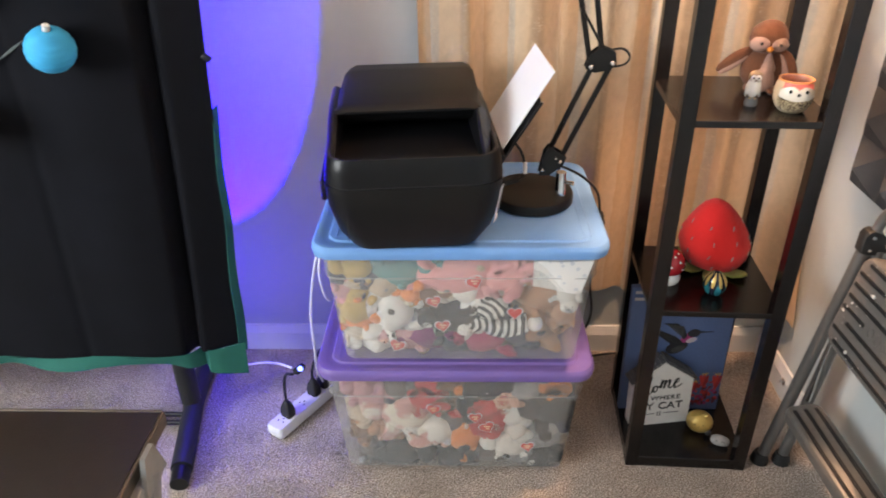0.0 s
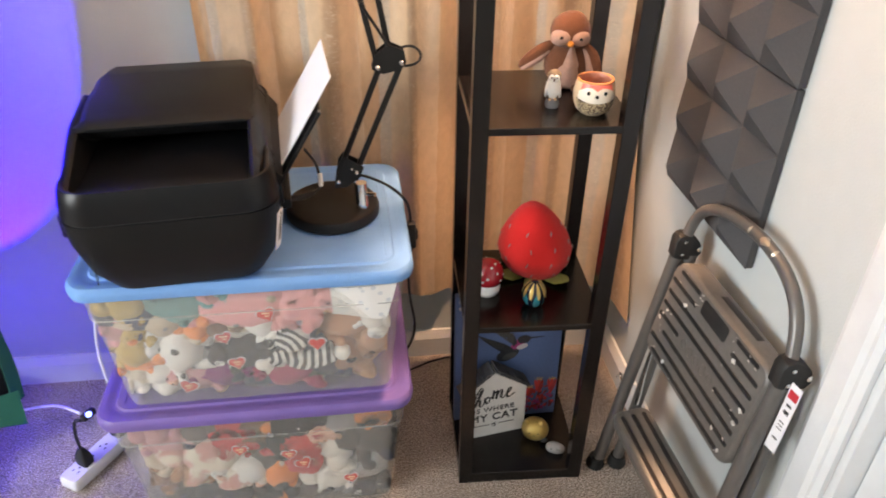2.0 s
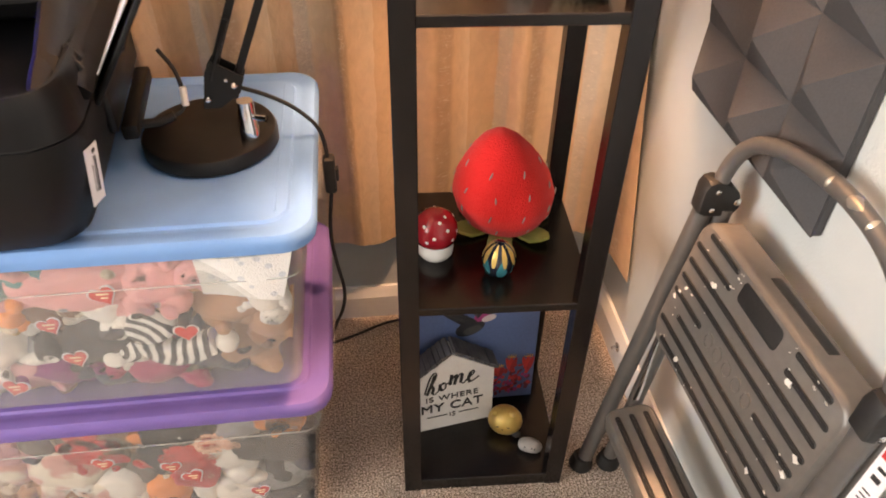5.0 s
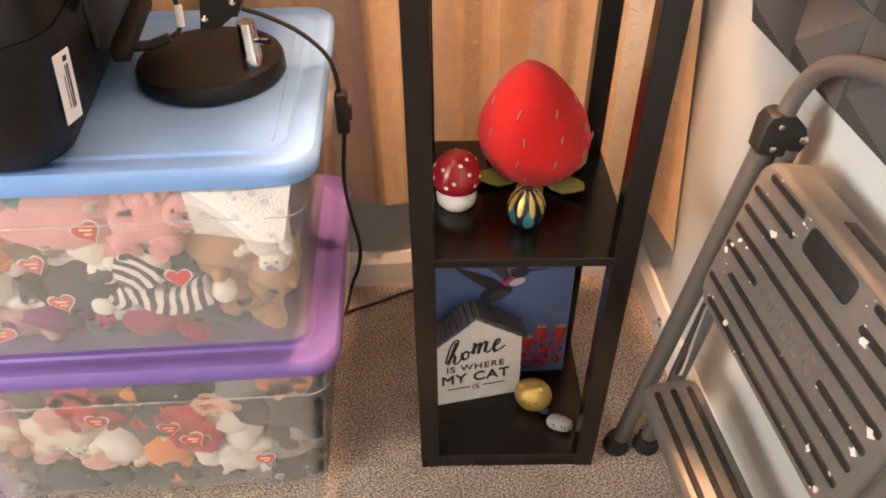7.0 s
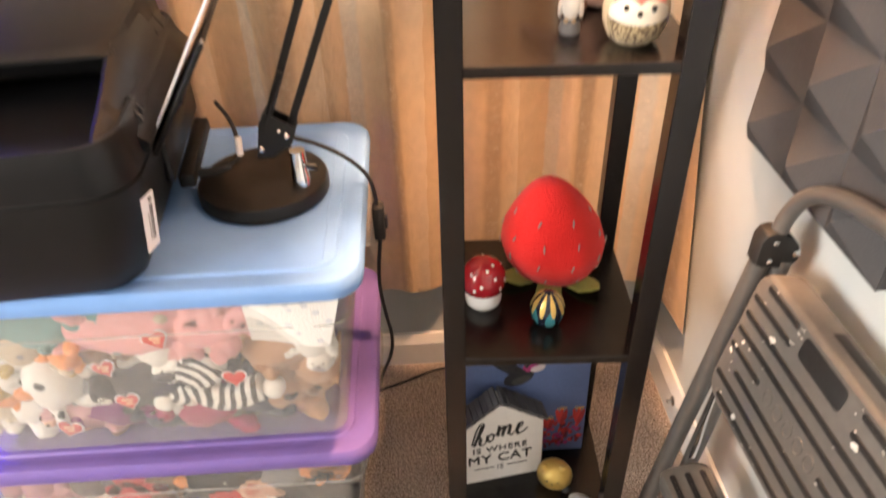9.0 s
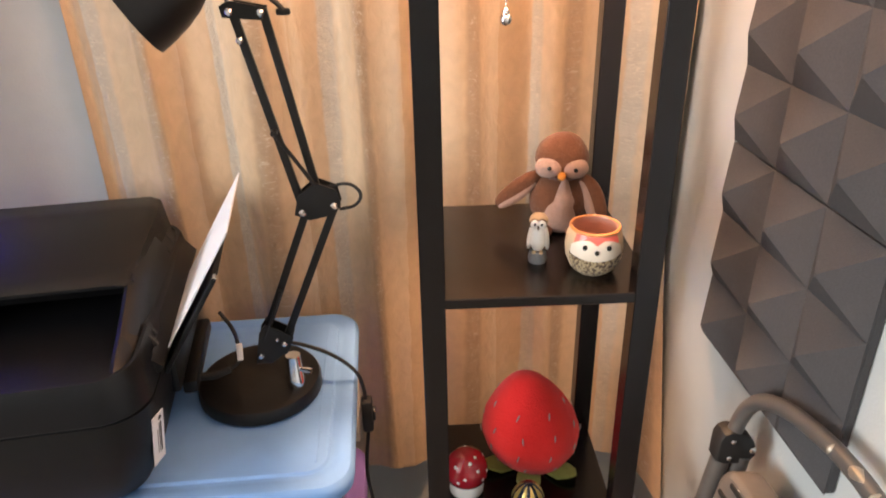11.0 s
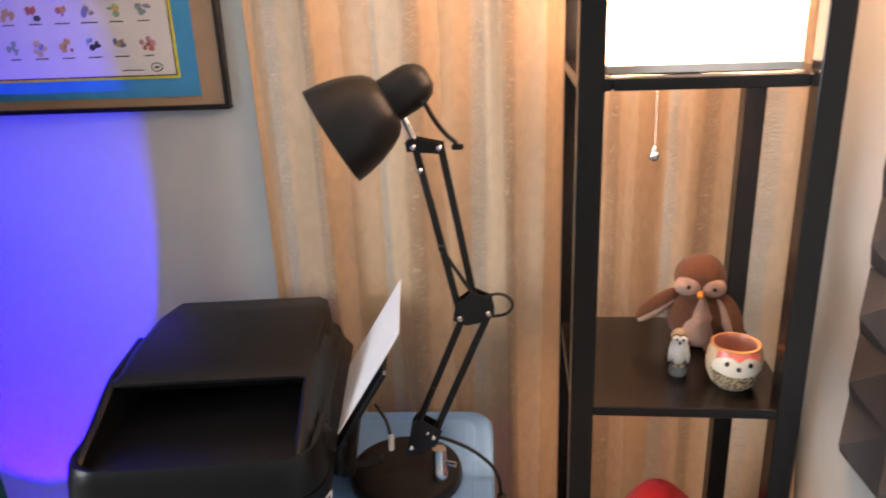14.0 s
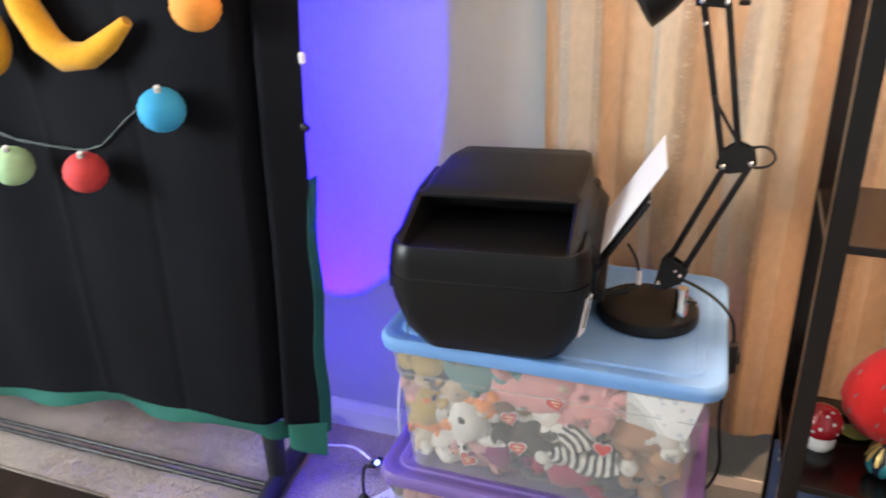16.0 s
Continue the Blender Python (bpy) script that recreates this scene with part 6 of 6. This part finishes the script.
M_FLOWD = mat("dark_red_bud_print", (0.13, 0.012, 0.022), 0.65, vary=0.4, grain=160, bump=0.0)
M_FLOWL = mat("bright_red_flower_print", (0.55, 0.045, 0.04), 0.65, vary=0.3, grain=160, bump=0.0)
rd = random.Random(9)
for k in range(90):
    u, v = rd.uniform(0, 1), rd.uniform(0, 1)
    x, z = 0.034 + 0.076 * u, 0.006 + 0.020 * u + (0.062 + 0.010 * u) * v
    flat(oval(x, z, rd.uniform(0.0035, 0.0065), rd.uniform(0.002, 0.004), rd.uniform(20, 110), 9), (M_FLOW, M_FLOWD, M_FLOW, M_FLOWD, M_FLOWL, M_BIRDM)[k % 6] if v < 0.8 else M_FLOW, "printed_bud", -0.0006 - 0.0002 * (k % 6))
for x, z, tall in ((0.075, 0.088, 0.024), (0.105, 0.086, 0.026), (0.054, 0.072, 0.016)):
    for k in (-1, 0, 1):
        flat(oval(x + k * 0.0045, z - 0.002 * abs(k), tall * 0.75, 0.0042, 90 - k * 14), M_FLOWL if k != 1 else M_FLOW, "printed_bloom", -0.0018 - 0.0002 * k)
    for k in range(-2, 3):
        a, b = x + k * 0.0028, z + tall * 0.66
        flat([(a - 0.0010, b), (a + 0.0010, b), (a + k * 0.0012, b + 0.0095 - 0.0012 * abs(k))], M_FLOWY, "printed_stamen", -0.0022)
for z, w in ((0.324, 0.050), (0.307, 0.034)):
    flat([(-0.110, z), (-0.110 + w, z), (-0.110 + w, z + 0.007), (-0.110, z + 0.007)], M_BIRDW, "print_bar")

bm = ball((0, 0, 0.024), (0.0265, 0.0225, 0.024), rot=pose(0, 0, 0, 0, 12, 0))
for s in (-1, 1):
    lathe([(0.0062, 0.0), (0.0045, 0.005), (0, 0.010)], bm, seg=12, m=pose(s * 0.0125 - 0.004, -0.004, 0.0425, 18, s * 24, 0))
    ball((s * 0.008 - 0.003, -0.0205, 0.031), (0.0028, 0.0008, 0.0007), bm, seg=8, rings=6, mi=1)
ball((-0.003, -0.0222, 0.027), (0.0011, 0.0008, 0.0009), bm, seg=8, rings=6, mi=1)
ball((0.018, -0.0125, 0.009), (0.0075, 0.006, 0.0065), bm, seg=12, rings=8, mi=1)
single("cat_figurine", bm, [M_GOLD, M_INK], "small round gold cat figurine", "figurine", m=pose(0.596, 1.355, SH0, 0, 0, -14) @ Matrix.Diagonal((1.14, 1.14, 1.14, 1)), smooth=70)
pb = thing("painted_pebble", pose(0.632, 1.309, SH0, 0, 0, -22), "pale pebble with small dark marks", "pebble")
M_PEB = mat("pale_pebble", (0.28, 0.27, 0.26), 0.6, vary=0.15, grain=110, bump=0.25)
pbm = ball((0, 0, 0.0125), (0.0205, 0.014, 0.0125), seg=24, rings=14)
slump(pbm, 0.0015, 2, 60)
part("stone", pbm, M_PEB, pb, smooth=80)
for x, z in ((-0.008, 0.018), (0.0, 0.017), (0.004, 0.019), (0.009, 0.018)):
    part("mark", box((x, -0.0112, z), (0.0022, 0.0012, 0.003), rot=pose(0, 0, 0, -35, 0, 0)), M_INK, pb, smooth=0)

# ---- string of paper lanterns and a hanging plush on the backdrop ----
wire_pts = [(-0.535, 1.338, 1.30), (-0.556, 1.337, 1.17), (-0.590, 1.337, 1.08), (-0.640, 1.338, 1.005), (-0.700, 1.338, 0.955), (-0.780, 1.338, 0.905), (-0.850, 1.338, 0.852), (-0.900, 1.338, 0.838), (-0.990, 1.338, 0.842), (-1.075, 1.337, 0.850), (-1.17, 1.337, 0.875), (-1.28, 1.337, 0.96), (-1.36, 1.337, 1.10)]
sl = thing("lantern_string", pose(-0.9, 1.338, 0.9), "string of small coloured paper lanterns on green wire", "string lights")
OL = Vector((-0.9, 1.338, 0.9))
M_WIRE = mat("dark_green_wire", (0.015, 0.035, 0.03), 0.5, bump=0.0)
for ph in (0, math.pi):
    path, tw = [], []
    base = [Vector(p) - OL for p in wire_pts]
    for a, b in zip(base, base[1:]):
        path += [a.lerp(b, k / 6) for k in range(6)]
    tw = [p + Vector((0.0016 * math.sin(i * 0.9 + ph), 0.0012 * math.cos(i * 0.9 + ph), 0.0016 * math.cos(i * 0.9 + ph))) for i, p in enumerate(path)]
    part("wire", pipe(tw, 0.0012, seg=6), M_WIRE, sl)
R = 0.040
for (x, z), col in (((-0.645, 0.941), (0.03, 0.36, 0.66)), ((-0.855, 0.811), (0.62, 0.05, 0.05)), ((-1.045, 0.810), (0.42, 0.66, 0.36)), ((-0.538, 1.112), (0.85, 0.34, 0.06)), ((-1.26, 0.91), (0.80, 0.60, 0.10))):
    m_l = mat("lantern_paper", col, 0.75, vary=0.08, grain=80, bump=0.1)
    ribs = []
    for i in range(41):
        a = math.pi * (0.06 + 0.88 * i / 40) - math.pi / 2
        ribs.append(((R + (0.0009 if i % 4 == 0 else -0.0004)) * math.cos(a), (R - 0.001) * math.sin(a)))
    lan = part("lantern", lathe(ribs, seg=32), m_l, sl, "ribbed round paper lantern", smooth=80)
    lan.matrix_basis = Matrix.Translation(Vector((x, 1.334 - R - 0.004, z)) - OL) @ pose(0, 0, 0, 18, 14, 0)
    part("end_ring", pipe([(0.0085 * math.cos(2 * math.pi * i / 14), 0.0085 * math.sin(2 * math.pi * i / 14), -R + 0.0015) for i in range(14)], 0.0012, seg=6, closed=True), M_INK, lan)
    for k in (-1, 0, 1):
        part("end_wire", pipe([(-0.0085, k * 0.004, -R + 0.0015), (0.0085, k * 0.004, -R + 0.0015)], 0.0006, seg=5), M_INK, lan)
    part("cap", lathe([(0, R - 0.003), (0.006, R - 0.003), (0.006, R + 0.007), (0, R + 0.008)], seg=12), M_GLAZE, lan)
M_YPLUSH = plush_mat("golden_plush", (0.82, 0.40, 0.03))
gp = thing("golden_plush", pose(-0.98, 1.310, 1.05), "golden yellow long-armed plush pinned to the backdrop", "plush toy")
OG = Vector((-1.006, 1.310, 1.042))


def golden(name, bm, seed):
    slump(bm, 0.002, seed, 20)
    for v in bm.verts:
        v.co -= OG
    part(name, bm, M_YPLUSH, gp, smooth=80)


golden("body", ball((-1.075, 1.305, 1.045), (0.058, 0.032, 0.070), seg=28, rings=18), 5)
golden("arm", pipe([(-1.00, 1.305, 1.25), (-0.965, 1.303, 1.17), (-0.945, 1.302, 1.10), (-0.915, 1.302, 1.045), (-0.875, 1.302, 1.018), (-0.825, 1.304, 1.020), (-0.775, 1.306, 1.045), (-0.728, 1.310, 1.078)], [0.026, 0.027, 0.028, 0.029, 0.028, 0.025, 0.020, 0.011], seg=16), 6)
golden("head", ball((-1.02, 1.300, 1.24), (0.075, 0.036, 0.060), seg=28, rings=18), 7)

# ---- power strip, leads and indicator plug ----
ps = thing("power_strip", pose(-0.342, 1.440, 0.0, 0, 0, 58), "white power strip with black plugs on the carpet", "power strip")
part("housing", stack([(0.225, 0.046, 0.008, 0.004), (0.230, 0.050, 0.010, 0.008), (0.230, 0.050, 0.010, 0.026), (0.222, 0.042, 0.008, 0.033)], n=4), M_WHITEPL, ps)
for x in (-0.088, -0.052, -0.016, 0.020, 0.056, 0.092):
    for dx, dy in ((0, 0.007), (0, -0.007), (0.010, 0)):
        part("socket_hole", box((x + dx, dy, 0.0332), (0.006 if dy else 0.004, 0.002 if dy else 0.004, 0.0008)), M_INK, ps, smooth=0)
for x in (-0.062, 0.030, 0.066):
    pg = part("plug", stack([(0.024, 0.030, 0.005, 0.0335), (0.026, 0.032, 0.006, 0.050), (0.020, 0.024, 0.006, 0.066), (0.010, 0.010, 0.004, 0.078)], n=3), M_RUBBER, ps, "black moulded mains plug")
    pg.matrix_basis = pose(x, 0, 0)
pm = ps.matrix_world
led = Vector((-0.329, 1.375, 0.185))
p1 = pm @ Vector((-0.062, 0, 0.078))
inv = pm.inverted()
part("plug_lead", pipe([inv @ p for p in (p1, p1 + Vector((0.0, 0.0, 0.04)), p1 + Vector((0.004, 0.008, 0.075)), led + Vector((-0.016, -0.004, -0.012)))], 0.0035, seg=8, smooth_path=2), M_RUBBER, ps)
M_LEDB = glowing("indicator_blue", (0.15, 0.22, 1.0), 5.0, (0.1, 0.12, 0.3))
part("lead_socket", box(inv @ led, (0.030, 0.014, 0.014), 0.003), M_RUBBER, ps)
part("indicator", ball(inv @ (led + Vector((0.004, -0.006, 0.006))), 0.0062, seg=12, rings=8), M_LEDB, ps, "small glowing blue indicator")
for x in (0.030, 0.066):
    p = pm @ Vector((x, 0, 0.078))
    part("plug_lead", pipe([inv @ q for q in (p, p + Vector((0, 0, 0.03)), p + Vector((0.010, 0.03, 0.05)), p + Vector((0.012, 0.09, 0.03)), p + Vector((0.02, 0.14, 0.006)))], 0.0035, seg=8, smooth_path=2), M_RUBBER, ps)
wc = thing("white_leads", pose(-0.30, 1.5, 0.0), "pair of white leads hanging beside the totes", "cable")
OW = Vector((-0.30, 1.5, 0.0))
part("lead", pipe([Vector(p) - OW for p in ((-0.235, 1.56, 0.545), (-0.272, 1.50, 0.47), (-0.294, 1.46, 0.38), (-0.308, 1.45, 0.28), (-0.306, 1.45, 0.19), (-0.315, 1.47, 0.10), (-0.300, 1.49, 0.036))], 0.003, seg=8, smooth_path=2), M_WHITEPL, wc)
part("lead", pipe([Vector(p) - OW for p in ((-0.232, 1.58, 0.55), (-0.268, 1.50, 0.46), (-0.280, 1.46, 0.40), (-0.272, 1.46, 0.33), (-0.262, 1.47, 0.31))], 0.003, seg=8, smooth_path=2), M_WHITEPL, wc)
part("lead", pipe([Vector(p) - OW for p in ((-0.75, 1.62, 0.006), (-0.60, 1.58, 0.010), (-0.47, 1.50, 0.10), (-0.40, 1.43, 0.160), led + Vector((-0.016, 0.004, 0.0)))], 0.0028, seg=8, smooth_path=2), M_WHITEPL, wc)

# ---- folding tray table at the edge of view ----
tt = thing("tray_table", pose(-0.5655, 0.5095, 0) @ Matrix.Diagonal((1, 1, 1.138, 1)), "black-topped folding tray table with grey metal legs", "table")
M_TOP = mat("dark_table_top", (0.022, 0.019, 0.018), 0.4, vary=0.2, grain=40, bump=0.08, bump_scale=300)
M_TRIM = mat("worn_bronze_edge", (0.10, 0.075, 0.055), 0.4, 0.3, vary=0.2, bump=0.1)
part("tabletop", box((0, 0, 0.573), (0.512, 0.432, 0.014), 0.002), M_TOP, tt)
part("edge_band", box((0.2585, 0, 0.572), (0.004, 0.434, 0.016), 0.001, segments=1), M_TRIM, tt)
part("edge_band", box((0, 0.2185, 0.572), (0.513, 0.004, 0.016), 0.001, segments=1), M_TRIM, tt)
M_LEG = mat("brushed_grey_metal", (0.36, 0.35, 0.33), 0.35, 0.6, vary=0.12, grain=90, bump=0.05)
for sx in (-1, 1):
    for y0_, y1_ in ((0.17, -0.19), (-0.17, 0.19)):
        part("leg", box(((sx * (0.272 + 0.010 * (y0_ > 0))), (y0_ + y1_ * 0.75) / 2, 0.286), (0.007, 0.020, math.hypot(0.55, y0_ - y1_ * 0.75)), 0.002, rot=pose(0, 0, 0, math.degrees(math.atan2(y0_ - y1_ * 0.75, 0.55)), 0, 0)), M_LEG, tt)
    part("leg_rail", box((sx * 0.264, 0, 0.557), (0.012, 0.34, 0.016), 0.003), M_LEG, tt)
    for yy in (0.14, -0.14):
        part("leg_bracket", loft([[(sx * 0.268 + e, yy + a, z) for a, z in ((-0.028, 0.550), (0.028, 0.550), (0.012, 0.592), (-0.012, 0.592))] for e in (0.0, sx * 0.006)]), M_LEG, tt, smooth=0)

# ---- carpet pile ----
rng = np.random.default_rng(3)
N = 52000
px, py = rng.uniform(-1.25, 0.84, N), rng.uniform(0.55, 1.68, N)
ang, hgt, lean = rng.uniform(0, 2 * np.pi, N), rng.uniform(0.004, 0.0085, N), rng.normal(0, 0.0028, (N, 2))
wd = rng.uniform(0.0009, 0.0018, N)
V = np.empty((N, 3, 3))
V[:, 0] = np.stack([px - wd * np.cos(ang), py - wd * np.sin(ang), np.full(N, -0.0005)], 1)
V[:, 1] = np.stack([px + wd * np.cos(ang), py + wd * np.sin(ang), np.full(N, -0.0005)], 1)
V[:, 2] = np.stack([px + lean[:, 0], py + lean[:, 1], hgt], 1)
me = bpy.data.meshes.new("carpet_pile")
me.from_pydata(V.reshape(-1, 3).tolist(), [], np.arange(N * 3).reshape(N, 3).tolist())
me.materials.append(M_CARPET)
tagged(new("carpet_pile", me), "short twisted beige carpet tufts", "carpet", kind="stuff")
